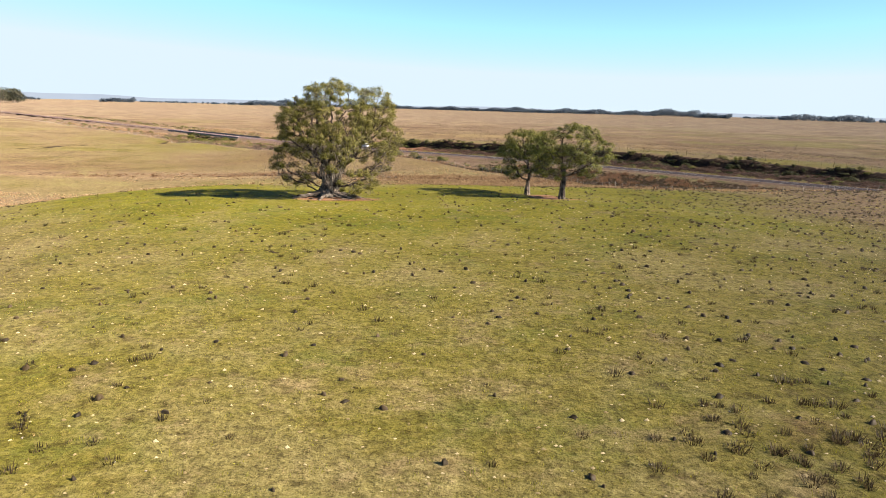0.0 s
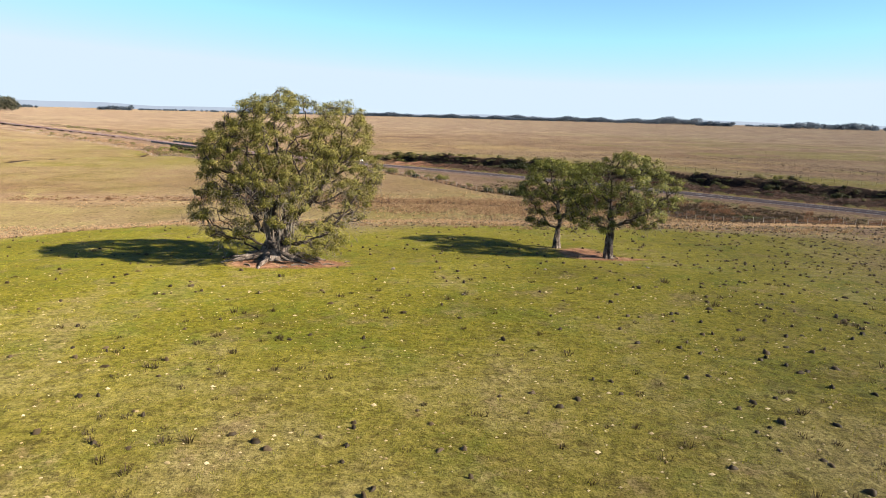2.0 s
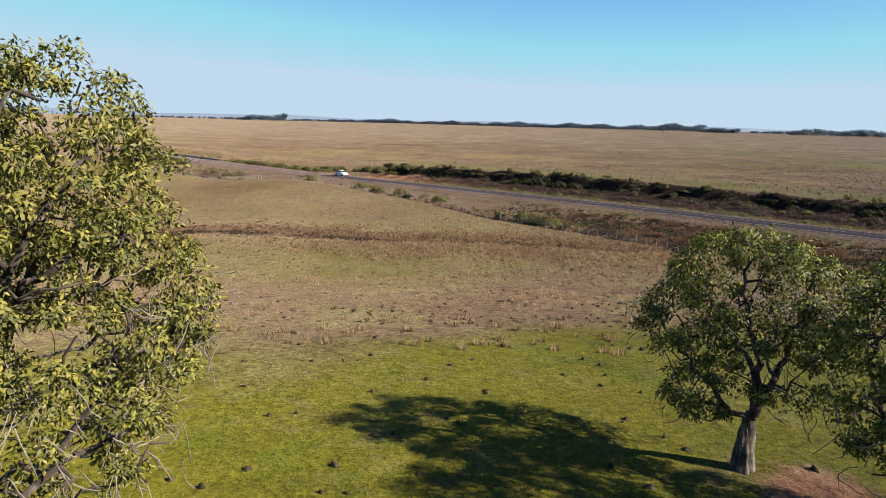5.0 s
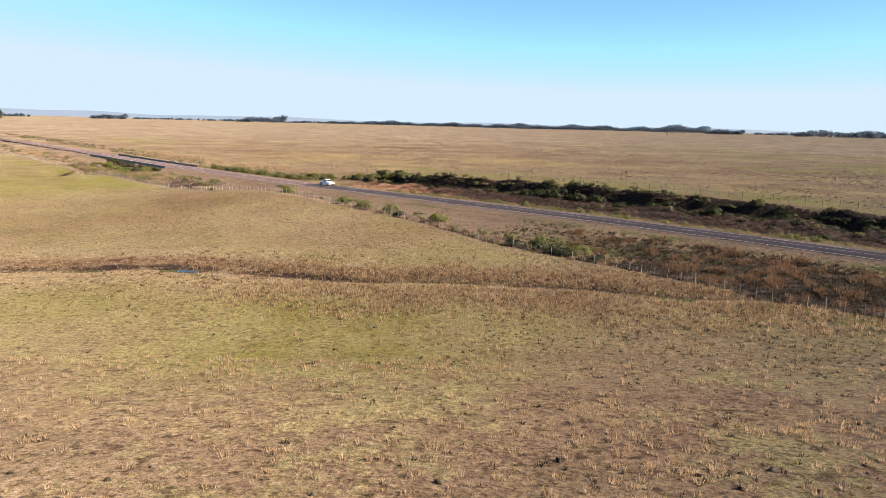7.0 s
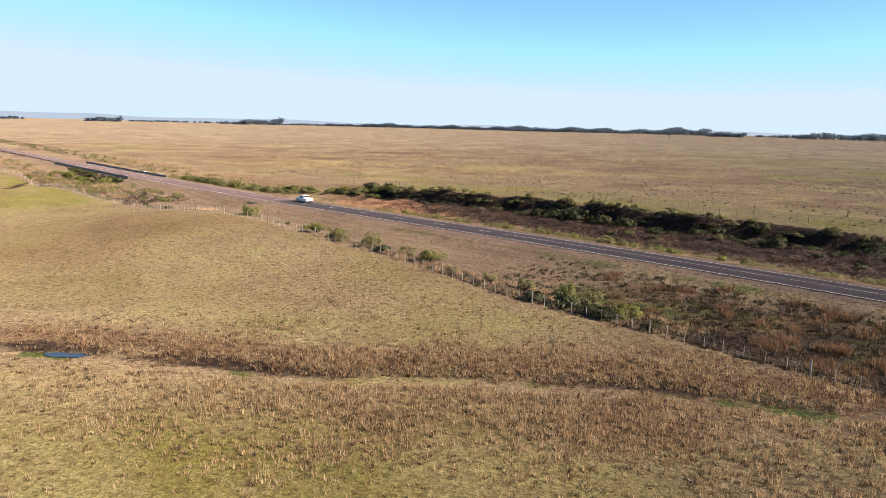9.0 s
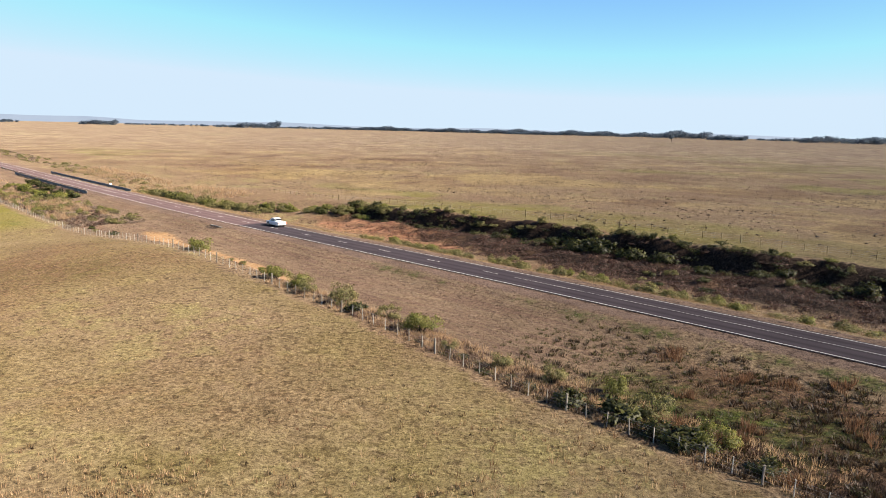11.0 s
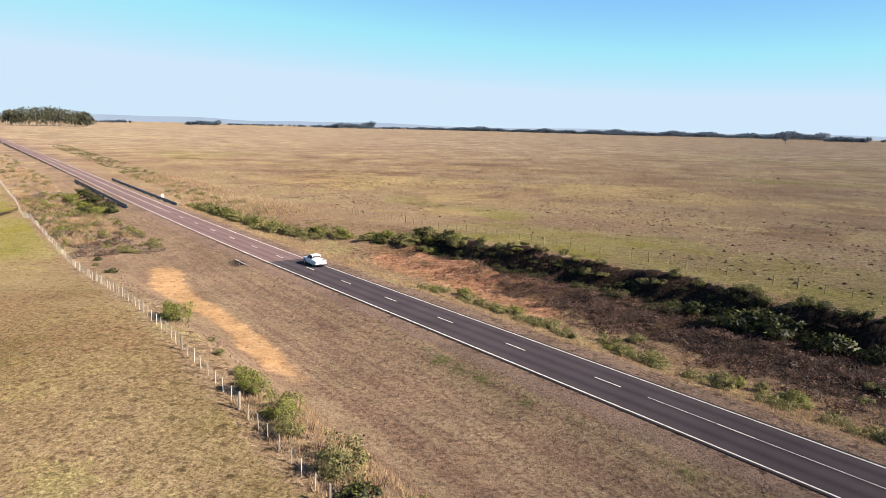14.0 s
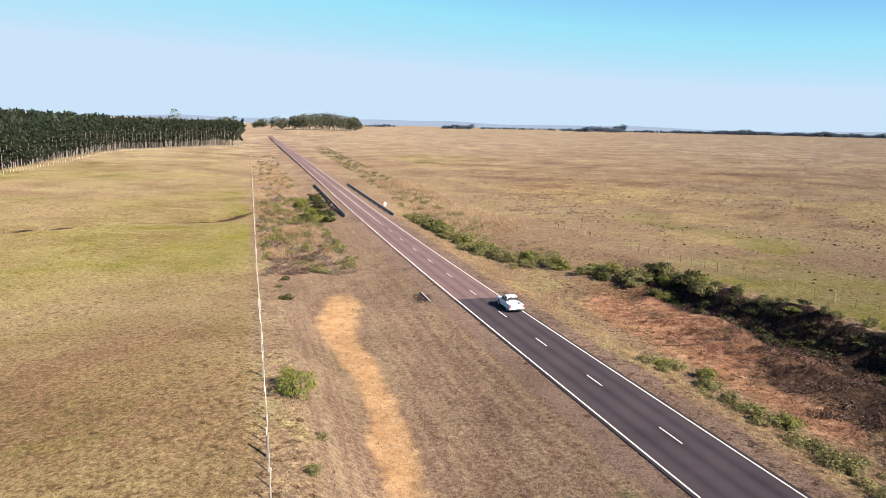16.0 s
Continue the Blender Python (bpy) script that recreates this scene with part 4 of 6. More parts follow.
big_starts = [(0, 0, 0.4), (0.1, 0.0, 0.9), (0.2, 0.05, 1.4), (0.2, 0.1, 1.9), (0.3, 0.1, 2.4)]
big_tree = make_tree("ombu_tree", "large spreading ombu tree with gnarled roots on bare red soil", (-13.1, 83.0),
          [(0.6, 1.2, 8.7, 5.1, 5.4, 4.7), (-2.9, 0.6, 8.0, 3.0, 4.2, 3.6), (-3.3, 0.4, 4.0, 3.1, 4.4, 2.9), (5.0, 2.2, 9.9, 2.4, 3.2, 2.9), (5.4, 2.8, 6.6, 2.7, 3.8, 2.9), (5.2, 2.4, 3.9, 2.2, 2.8, 1.5), (3.2, -1.2, 1.9, 2.5, 2.2, 1.3), (0.2, -3.0, 5.6, 3.3, 2.2, 2.8)],
          0.95, 2.2, LEAF_BIG, 240, 3, big_starts, 0.027, 0.42, (0.15, 0.07), 1500, 16, 0.86, ((3.9, 4.6, 1.6, 1.5, 0.93), (-0.2, 2.4, 1.7, 1.9, 0.92), (-2.6, 6.6, 1.2, 0.9, 0.85), (2.7, 12.0, 0.8, 1.5, 0.95), (1.6, 6.6, 1.6, 1.0, 0.6)), 0.5)
suckers(big_tree, [(0.5 * math.cos(a) + 0.2, 0.5 * math.sin(a)) for a in [k * 0.45 + 3.3 for k in range(14)]], 3.8, 0.085, 8)
suckers(big_tree, [(0.8 * math.cos(a) + 0.3, 0.8 * math.sin(a)) for a in [k * 0.37 + 2.9 for k in range(17)]], 4.8, 0.07, 9)
mid_starts = [(0, 0, 0.2), (-0.05, 0.03, 0.8), (0.04, 0.0, 1.4), (0.1, 0.02, 2.0), (0.02, 0.0, 2.6), (0.1, 0.0, 3.1)]
make_tree("ombu_tree", "medium ombu tree with a bare pale trunk and lopsided crown", (15.3, 87.2),
          [(1.3, 0, 6.6, 3.4, 3.2, 2.6), (3.8, 0, 5.9, 2.1, 2.2, 1.6), (-1.7, 0, 6.3, 2.3, 2.4, 2.0), (2.9, -0.5, 4.1, 1.8, 1.8, 1.3), (-2.6, -0.4, 4.0, 1.4, 1.5, 1.3), (-0.9, -0.9, 3.6, 1.0, 1.2, 1.1)],
          0.36, 2.5, LEAF_SMALL, 225, 11, mid_starts, 0.026, 0.38, (0.145, 0.075), 220, 0, 0.88, ((-0.4, 7.1, 0.7, 0.7, 1.0), (0.6, 4.9, 1.0, 0.8, 0.9), (2.6, 5.6, 0.9, 0.4, 0.8), (-1.6, 5.2, 0.8, 0.5, 0.8)), 0.0, 5)
small_starts = [(0, 0, 0.2), (-0.08, 0.03, 0.6), (0.0, 0.0, 1.05), (0.1, 0.02, 1.5), (0.02, 0.0, 1.95)]
make_tree("ombu_tree", "smaller ombu tree with a knotted pale trunk and rounded crown", (11.6, 92.8),
          [(-0.6, 0, 6.2, 2.8, 2.8, 2.2), (-2.4, 0, 5.3, 1.5, 2.0, 1.2), (1.5, 0, 5.8, 2.0, 2.2, 1.9), (-1.9, -0.3, 3.0, 1.0, 1.2, 0.8), (0.6, -0.6, 3.9, 1.6, 1.6, 1.2)],
          0.32, 1.8, LEAF_SMALL, 225, 23, small_starts, 0.026, 0.38, (0.145, 0.075), 140, 0, 0.88, ((-1.0, 4.2, 1.0, 0.6, 1.0), (-1.6, 7.2, 0.6, 0.5, 0.9), (0.6, 5.0, 0.8, 0.4, 0.8)), 0.0, 5)


# ---- grasses ----
def tufts(name, label, x, y, tall, wide, blades, mat, seed, splay=0.7, blade=1.0):
    """Many grass tufts in one mesh: each blade one tall thin triangle that leans outward."""
    r = np.random.default_rng(seed)
    k = len(x)
    z = height(x, y)
    tall, wide = np.broadcast_to(tall, k), np.broadcast_to(wide, k)
    c = np.repeat(np.stack([x, y, z], 1), blades, 0)
    h = np.repeat(tall, blades) * r.uniform(0.6, 1.15, k * blades)
    w = np.repeat(wide, blades)
    a = r.uniform(0, 6.283, k * blades)
    off = np.stack([np.cos(a), np.sin(a), np.zeros_like(a)], 1)
    rad = (r.uniform(0, 1, k * blades) ** 0.5 * 0.5 * w)[:, None]
    foot = c + off * rad
    lean = off * (h * r.uniform(0.15, splay, k * blades))[:, None]
    tip = foot + lean + np.stack([np.zeros_like(h), np.zeros_like(h), h], 1)
    b = a + r.uniform(-0.9, 0.9, k * blades) + 1.571
    side = np.stack([np.cos(b), np.sin(b), np.zeros_like(b)], 1) * (0.5 * np.clip(0.035 * w + 0.018, 0.018, 0.05) * blade)[:, None]
    v = np.stack([foot - side - [0, 0, 0.05], foot + side - [0, 0, 0.05], tip], 1).reshape(-1, 3)
    f = np.arange(len(v)).reshape(-1, 3)
    me = mesh_from(name, v, f, mat)
    return tagged(new(name, me), label, "grass", kind="stuff")


def clumps(name, label, x, y, tall, wide, mat, seed):
    """Many low ragged tussocks in one mesh: each a small star-shaped mound that leans a little."""
    r = np.random.default_rng(seed)
    k, c = len(x), 8
    z = height(x, y)
    ang = (np.arange(c) / c * 6.283)[None] + r.uniform(0, 6.283, (k, 1)) + r.normal(0, 0.16, (k, c))
    rad = 0.5 * wide[:, None] * np.where(np.arange(c) % 2, 0.55, 1.0)[None] * r.uniform(0.7, 1.25, (k, c))
    rim = np.stack([x[:, None] + rad * np.cos(ang), y[:, None] + rad * np.sin(ang), z[:, None] + np.where(np.arange(c) % 2, 0.25, -0.05)[None] * tall[:, None]], 2)
    top = np.stack([x + r.normal(0, 0.15, k) * wide, y + r.normal(0, 0.15, k) * wide, z + tall], 1)
    v = np.concatenate([rim, top[:, None]], 1).reshape(-1, 3)
    i = np.arange(k)[:, None, None] * (c + 1)
    j = np.arange(c)
    f = (i + np.stack([j, (j + 1) % c, np.full(c, c)], 1)[None]).reshape(-1, 3)
    return tagged(new(name, mesh_from(name, v, f, mat)), label, "grass", kind="stuff")


def domes(name, label, x, y, tall, wide, mat, seed):
    """Many matted grass tussocks in one mesh: each a small ragged dome, drawn out and tilted at random."""
    r = np.random.default_rng(seed)
    k, c = len(x), 8
    z = height(x, y)
    turn = r.uniform(0, 6.283, (k, 1))
    ang = (np.arange(c) / c * 6.283)[None] + r.normal(0, 0.2, (k, c))
    long = r.uniform(0.7, 1.4, (k, 1))
    rings = []
    for reach, lift in ((1.0, -0.06), (0.68, 0.62)):
        rad = 0.5 * wide[:, None] * reach * r.uniform(0.62, 1.35, (k, c))
        u, w = rad * np.cos(ang) * long, rad * np.sin(ang) / long
        rise = tall[:, None] * (lift + r.uniform(-0.3, 0.3, (k, c)) * max(lift, 0.0) / 0.62)
        rings.append(np.stack([x[:, None] + u * np.cos(turn) - w * np.sin(turn), y[:, None] + u * np.sin(turn) + w * np.cos(turn), z[:, None] + rise], 2))
    top = np.stack([x + r.normal(0, 0.12, k) * wide, y + r.normal(0, 0.12, k) * wide, z + tall * r.uniform(0.7, 1.1, k)], 1)
    v = np.concatenate([rings[0], rings[1], top[:, None]], 1).reshape(-1, 3)
    j, i = np.arange(c), np.arange(k)[:, None, None] * (2 * c + 1)
    n = (j + 1) % c
    one = np.concatenate([np.stack([j, n, c + n], 1), np.stack([j, c + n, c + j], 1), np.stack([c + j, c + n, np.full(c, 2 * c)], 1)])
    return tagged(new(name, mesh_from(name, v, (i + one[None]).reshape(-1, 3), mat)), label, "grass", kind="stuff")


def scatter(count, x0, x1, y0, y1, keep, seed):
    r = np.random.default_rng(seed)
    x, y = r.uniform(x0, x1, count), r.uniform(y0, y1, count)
    k = r.uniform(0, 1, count) < keep(x, y)
    return x[k], y[k], r


def verge_scatter(count, s0, s1, n0, n1, keep, seed):
    r = np.random.default_rng(seed)
    s, n = r.uniform(s0, s1, count), r.uniform(n0, n1, count)
    k = r.uniform(0, 1, count) < keep(s, n)
    x, y = road_xy(s[k], n[k])
    return x, y, r


# ---- shrubs ----
def shrub_arrays(seed, count, leaf, lumps=14, flat=0.8):
    """Stems and foliage of a rounded, uneven shrub about 2 m across and 1.5 m high."""
    r = np.random.default_rng(seed)
    d = unit(r.normal(0, 1, (lumps, 3)) * [1, 1, 0.8])
    c = d * r.uniform(0.35, 0.75, (lumps, 1)) * [1, 1, 0.75 * flat] + [0, 0, 0.5 * flat]
    c[:, 2] = np.maximum(c[:, 2], 0.12)
    v, f, n = crown_leaves(c, r.uniform(0.2, 0.42, lumps), count // lumps, (leaf, leaf * 0.5), np.array([0, 0, 0.2]), seed)
    # leaves in mixed order, so that a share of them thins the whole shrub
    order = r.permutation(len(v) // 4)
    v, n = v.reshape(-1, 4, 3)[order].reshape(-1, 3), n.reshape(-1, 4, 3)[order].reshape(-1, 3)
    v[:, 2] = np.maximum(v[:, 2], 0.0)
    ends = c[r.integers(0, lumps, 16)] * [0.95, 0.95, 1.0] + r.normal(0, 0.1, (16, 3))
    mids = ends * [0.35, 0.35, 0.5]
    a = np.concatenate([np.zeros_like(mids) - [0, 0, 0.15], mids])
    b = np.concatenate([mids, ends])
    k = len(mids)
    stems = tubes((a, b, np.r_[np.full(k, 0.03), np.full(k, 0.018)], np.r_[np.full(k, 0.018), np.full(k, 0.006)]), 3)
    return (v, f, n), stems


SHRUB_LEAF = {"green": LEAF_SHRUB, "olive": LEAF_OLIVE, "coarse_green": LEAF_SHRUB, "coarse_olive": LEAF_OLIVE, "dark": LEAF_DARK, "dead": BRUSH, "gloom": BANK_BRUSH}
SHRUB_FORM = {
    "green": [shrub_arrays(100 + i, 2400, 0.085) for i in range(3)],
    "olive": [shrub_arrays(200 + i, 1900, 0.09, 16, 0.95) for i in range(3)],
    "coarse_green": [shrub_arrays(600 + i, 800, 0.16) for i in range(3)],
    "coarse_olive": [shrub_arrays(700 + i, 800, 0.16, 16, 0.95) for i in range(3)],
    "dark": [shrub_arrays(300 + i, 760, 0.2, 12) for i in range(3)],
    "dead": [shrub_arrays(400 + i, 480, 0.2, 12, 0.6) for i in range(3)],
    "gloom": [shrub_arrays(500 + i, 480, 0.2, 12, 0.6) for i in range(3)],
}
SHRUBS = {k: [(mesh_from("foliage", f[0], f[1], SHRUB_LEAF[k], True, f[2]), mesh_from("branch_frame", *st, TWIG)) for f, st in forms] for k, forms in SHRUB_FORM.items()}
SHRUB_LABEL = {
    "green": "rounded bright green shrub on the roadside",
    "olive": "pale olive feathery shrub on the roadside verge",
    "dark": "dark green shrub on the cut bank",
    "dead": "brown leafless brush on the cut bank",
    "gloom": "purplish leafless brush on the cut bank",
}
shrub_rng = random.Random(5)


def shrub(kind, s, n, wide, tall, group):
    x, y, z = on_road_plan(s, n)
    # bushes beyond the road are seen from far off: fewer, larger leaves
    form = "coarse_" + kind if n > -20 and kind in ("green", "olive") else kind
    foliage, stems = SHRUBS[form][shrub_rng.randrange(3)]
    ob = tagged(new("shrub"), SHRUB_LABEL[kind], "shrub", group)
    part("foliage", foliage, None, ob)
    part("branch_frame", stems, None, ob, "thin woody branches")
    ob.matrix_world = pose(x, y, z - 0.08, 0, 0, shrub_rng.uniform(0, 360)) @ Matrix.Diagonal((wide / 2, wide / 2, tall / 1.5, 1))
    return ob


def thicket(name, label, places, kind, seed, thin=0.6):
    """A joined mass of scrub that nobody could count."""
    r = np.random.default_rng(seed)
    vs, fs, ns, o = [], [], [], 0
    for s, n, wide, tall in places:
        v, f, nv = SHRUB_FORM[kind][r.integers(3)][0]
        keep = int(len(f) // 2 * thin)
        v, f, nv = v[:keep * 4], f[:keep * 2], nv[:keep * 4]
        x, y, z = on_road_plan(s, n)
        a = r.uniform(0, 6.283)
        q = v * [wide / 2, wide / 2, tall / 1.5]
        q = np.stack([q[:, 0] * math.cos(a) - q[:, 1] * math.sin(a) + x, q[:, 0] * math.sin(a) + q[:, 1] * math.cos(a) + y, q[:, 2] + z - 0.1], 1)
        ns.append(np.stack([nv[:, 0] * math.cos(a) - nv[:, 1] * math.sin(a), nv[:, 0] * math.sin(a) + nv[:, 1] * math.cos(a), nv[:, 2]], 1))
        vs.append(q)
        fs.append(f + o)
        o += len(v)
    return tagged(new(name, mesh_from(name, np.concatenate(vs), np.concatenate(fs), SHRUB_LEAF[kind], True, np.concatenate(ns))), label, "scrub", kind="stuff")


U = shrub_rng.uniform
# along the near fence
for kind, s, n, wide, tall in [
        ("green", -35.7, -27.0, 4.0, 3.2), ("green", -59.3, -27.3, 3.2, 2.6), ("green", -64, -26.8, 3.6, 2.9), ("olive", -67.5, -27.8, 2.6, 2.2), ("olive", -73.8, -27.0, 4.2, 2.9),
        ("dark", -77.5, -27.6, 2.8, 1.8), ("olive", -81, -26.0, 3.0, 2.0), ("green", -86.6, -26.3, 4.0, 2.9), ("olive", -92, -27.4, 2.0, 1.3), ("olive", -98, -26.6, 2.2, 1.7),
        ("olive", -103, -25.4, 2.4, 2.0), ("green", -108, -23.6, 2.4, 2.4), ("olive", -111, -26.2, 2.8, 1.9), ("green", -118, -26.6, 3.4, 2.4), ("dark", -115, -27.8, 3.0, 1.9),
        ("dark", -122, -27.6, 2.6, 1.6), ("dark", -111, -27.6, 4.2, 2.3), ("dark", -116.5, -28.0, 3.8, 2.1), ("olive", -112.5, -25.0, 3.2, 2.4), ("dark", -106.5, -28.0, 3.0, 1.8), ("green", -55.0, -26.6, 2.0, 1.3), ("olive", -49, -26.6, 1.3, 0.9), ("olive", -43, -25.6, 1.2, 0.7), ("dark", 8, -25.6, 2.0, 1.1),
        ("dark", 40, -20, 2.4, 1.3), ("olive", 28, -19, 2.8, 1.5), ("dark", 24, -25, 1.8, 1.0), ("olive", 34, -13, 3.2, 1.6), ("olive", 18, -26, 1.6, 0.8)]:
    shrub(kind, s, n, 1.15 * wide, 1.2 * tall, "shrubs along the near fence")
# grey brush under the near fence
thicket("fence_brush", "grey leafless brush growing under the near fence", [(U(-165, -70), -29.0 + abs(shrub_rng.gauss(0, 1.6)), U(0.8, 1.8), U(0.5, 1.1)) for i in range(90)], "dead", 51, 0.4)
x, y, r = verge_scatter(1900, -180, -66, -29.2, -22.5, lambda s, n: smooth(-n, 22.5, 27) * (0.35 + 0.65 * smooth(cloud(s, n, 4.0, 1.0), -0.3, 0.5)), 50)
tufts("fence_grass", "tall dry grass and brush under the near fence", x, y, r.uniform(0.2, 0.6, len(x)), r.uniform(0.4, 1.0, len(x)), 22, BANK_BRUSH, 50)
x, y, r = verge_scatter(1500, -126, -60, -29.2, -23.5, lambda s, n: 0.3 + 0.6 * smooth(cloud(s, n, 3.0, 4.0), -0.3, 0.5), 60)
tufts("fence_grass", "pale dry grass under the near fence", x, y, r.uniform(0.25, 0.7, len(x)), r.uniform(0.4, 1.0, len(x)), 22, STRAW, 60)
thicket("fence_weeds", "dark weeds growing under the near fence", [(U(-180, -88), -28.8 + abs(shrub_rng.gauss(0, 1.0)), U(0.9, 2.0), U(0.4, 1.0)) for i in range(34)], "dark", 52, 0.5)
# thicket by the bridge
for i in range(34):
    shrub("dark" if i % 2 else "green", U(84, 140), U(-16, -9), U(3.4, 5.6), U(2.2, 3.8), "thicket beside the bridge")
thicket("verge_scrub", "brown scrub between fence and road", [(U(25, 150) if i < 190 else U(150, 420), U(-28, -13), U(1.8, 4.0), U(0.9, 2.2)) for i in range(240)], "dead", 53, 0.3)
thicket("verge_scrub", "olive scrub between fence and road", [(U(25, 150) if i < 80 else U(150, 420), U(-28, -13), U(1.8, 3.6), U(1.0, 2.4)) for i in range(130)], "coarse_olive", 54, 0.6)
thicket("verge_scrub", "dark brown scrub between fence and road", [(U(25, 140), U(-28, -13), U(1.8, 3.8), U(0.9, 2.0)) for i in range(120)], "gloom", 66, 0.45)
thicket("verge_scrub", "green scrub between fence and road", [(U(45, 140), U(-27, -12), U(2.0, 4.0), U(1.0, 2.4)) for i in range(46)], "coarse_green", 67, 0.7)
# the cut bank: shrubs along its rim and foot, brown brush over the slope
thicket("rim_bushes", "olive bushes crowding the rim of the bank", [(shrub_rng.uniform(-225, -14), shrub_rng.uniform(29.6, 32.0), shrub_rng.uniform(1.4, 3.0), shrub_rng.uniform(0.8, 1.7)) for i in range(32)], "coarse_olive", 64, 0.8)
for i in range(46):
    s = U(-225, -14)
    shrub(shrub_rng.choice(["dark", "olive", "olive", "green"]), s, U(29.6, 32.4), U(1.4, 3.2), U(0.8, 1.9), "shrubs along the rim of the bank")
for s, n, wide, tall in [(-67, 27.0, 6.5, 4.2), (-72, 26.6, 6.0, 3.9), (-61, 28.5, 4.6, 3.0), (-77, 27.4, 5.6, 3.6), (-83, 27.0, 5.0, 3.2), (-112, 27, 4.6, 2.8), (-126, 29, 5.0, 3.0), (-140, 28, 4.4, 2.6), (-156, 27, 5.2, 3.2), (-90, 26, 3.6, 2.2), (-101, 28, 4.0, 2.4), (-172, 28, 5.0, 3.0), (-188, 27, 4.4, 2.6), (-205, 29, 5.0, 3.0)]:
    shrub("dark", s, n, wide, tall, "large shrubs on the cut bank")
for i in range(40):
    s = U(-225, -62)
    shrub(shrub_rng.choice(["dark", "olive", "green", "dark"]), s, U(15, 27), U(1.4, 3.0), U(0.8, 1.8), "bushes on the cut bank")
thicket("bank_scrub", "dense dark scrub on the steep face of the bank", [(s, U(25.5, 31.2), U(1.6, 3.2), U(0.8, 1.7)) for s in [U(-240, -2) for i in range(430)]], "dark", 55, 0.26)
thicket("rim_brush", "grey-brown twiggy brush along the face of the bank", [(U(-235, 4), U(26.0, 30.2), U(1.4, 3.0), U(0.7, 1.5)) for i in range(120)], "gloom", 59, 0.6)
thicket("bank_brush", "purplish brown leafless brush on the bank", [(s, U(13.5 + 8 * max(0, (s + 62) / 45), 28), U(1.4, 3.2), U(0.6, 1.5)) for s in [U(-240, -20) for i in range(560)]], "gloom", 56, 0.28)
thicket("bank_brush", "dark purplish brush massed on the foot of the bank", [(shrub_rng.uniform(-240, -40), shrub_rng.uniform(15.5, 27.5), shrub_rng.uniform(1.6, 3.4), shrub_rng.uniform(0.8, 1.7)) for i in range(230)], "gloom", 62, 0.32)
thicket("roadside_bushes", "low olive bushes along the far edge of the road", [(shrub_rng.uniform(-190, -26), shrub_rng.uniform(8.4, 12.4), shrub_rng.uniform(1.3, 3.0), shrub_rng.uniform(0.8, 1.8)) for i in range(170)], "coarse_olive", 63, 0.5)
for i in range(50):
    shrub("olive" if i % 3 else "green", U(-190, -26), U(8.2, 12.6), U(1.5, 3.4), U(0.9, 2.0), "low bushes along the road")
thicket("verge_hedge", "olive bushes filling the hedge on the far verge", [(q, 12.5 + 16 * float(smooth(-q, -45, 8)) + shrub_rng.uniform(-1.8, 2.6), shrub_rng.uniform(2.6, 4.8), shrub_rng.uniform(1.6, 3.0)) for q in [shrub_rng.uniform(-14, 98) for i in range(30)]], "coarse_olive", 65, 0.8)
for i in range(66):
    s = U(-14, 98)
    mid = 12.5 + 16 * float(smooth(-s, -45, 8))
    shrub(shrub_rng.choice(["green", "olive", "olive", "dark"]), s, mid + U(-2.2, 2.8), U(2.8, 5.4), U(1.9, 3.6), "hedge along the far verge")
thicket("far_hedge", "brown and olive hedge along the far verge", [(s, 18 + 0.02 * s + U(-5, 6), U(2.0, 4.2), U(0.9, 1.9)) for s in [U(20, 520) for i in range(230)]], "coarse_olive", 57, 0.32)
thicket("far_hedge", "brown brush along the far verge", [(s, 20 + 0.02 * s + U(-6, 6), U(2.0, 4.2), U(0.9, 1.7)) for s in [U(80, 560) for i in range(170)]], "dead", 58, 0.28)


x, y, r = scatter(7000, -70, 80, 12, 128, lambda x, y: 0.16 + 0.3 * smooth(x, 0, 20) + 0.5 * smooth(x, 18, 60) + 0.3 * smooth(cloud(x, y, 9.0, 1.0), 0.2, 0.8), 31)
domes("tussocks", "dark low grass tussocks dotted over the knoll", x, y, r.uniform(0.08, 0.2, len(x)), r.uniform(0.14, 0.36, len(x)), TUSSOCK, 1)
x, y, r = scatter(5600, -70, 80, 12, 122, lambda x, y: (0.14 + 0.22 * smooth(x, 0, 40) + 0.4 * smooth(cloud(x, y, 7.0, 1.0), 0.1, 0.8)) * (1 - 0.85 * smooth(y, 66, 80) * smooth(36 - x, 0, 14) * (1 - smooth(y, 100, 112))), 29)
tufts("weeds", "dark ragged weeds dotted over the knoll", x, y, r.uniform(0.1, 0.24, len(x)) * r.choice([0.7, 1, 1.6], len(x)), r.uniform(0.2, 0.55, len(x)), 30, TUSSOCK, 26, 0.9, 1.2)
x, y, r = scatter(16000, -70, 80, 12, 118, lambda x, y: 0.15 + 0.6 * smooth(cloud(x, y, 3.0, 6.0), 0.0, 0.7), 28)
tufts("leafy_herbs", "low leafy herbs in the cropped turf", x, y, r.uniform(0.03, 0.09, len(x)), r.uniform(0.12, 0.32, len(x)), 8, GREEN_BLADE, 27, 2.2, 2.4)
x, y, r = scatter(30000, -75, 75, 10, 128, lambda x, y: 0.6, 32)
tufts("short_grass", "short cropped green grass on the knoll", x, y, r.uniform(0.05, 0.14, len(x)), r.uniform(0.15, 0.5, len(x)), 6, GREEN_BLADE, 2)
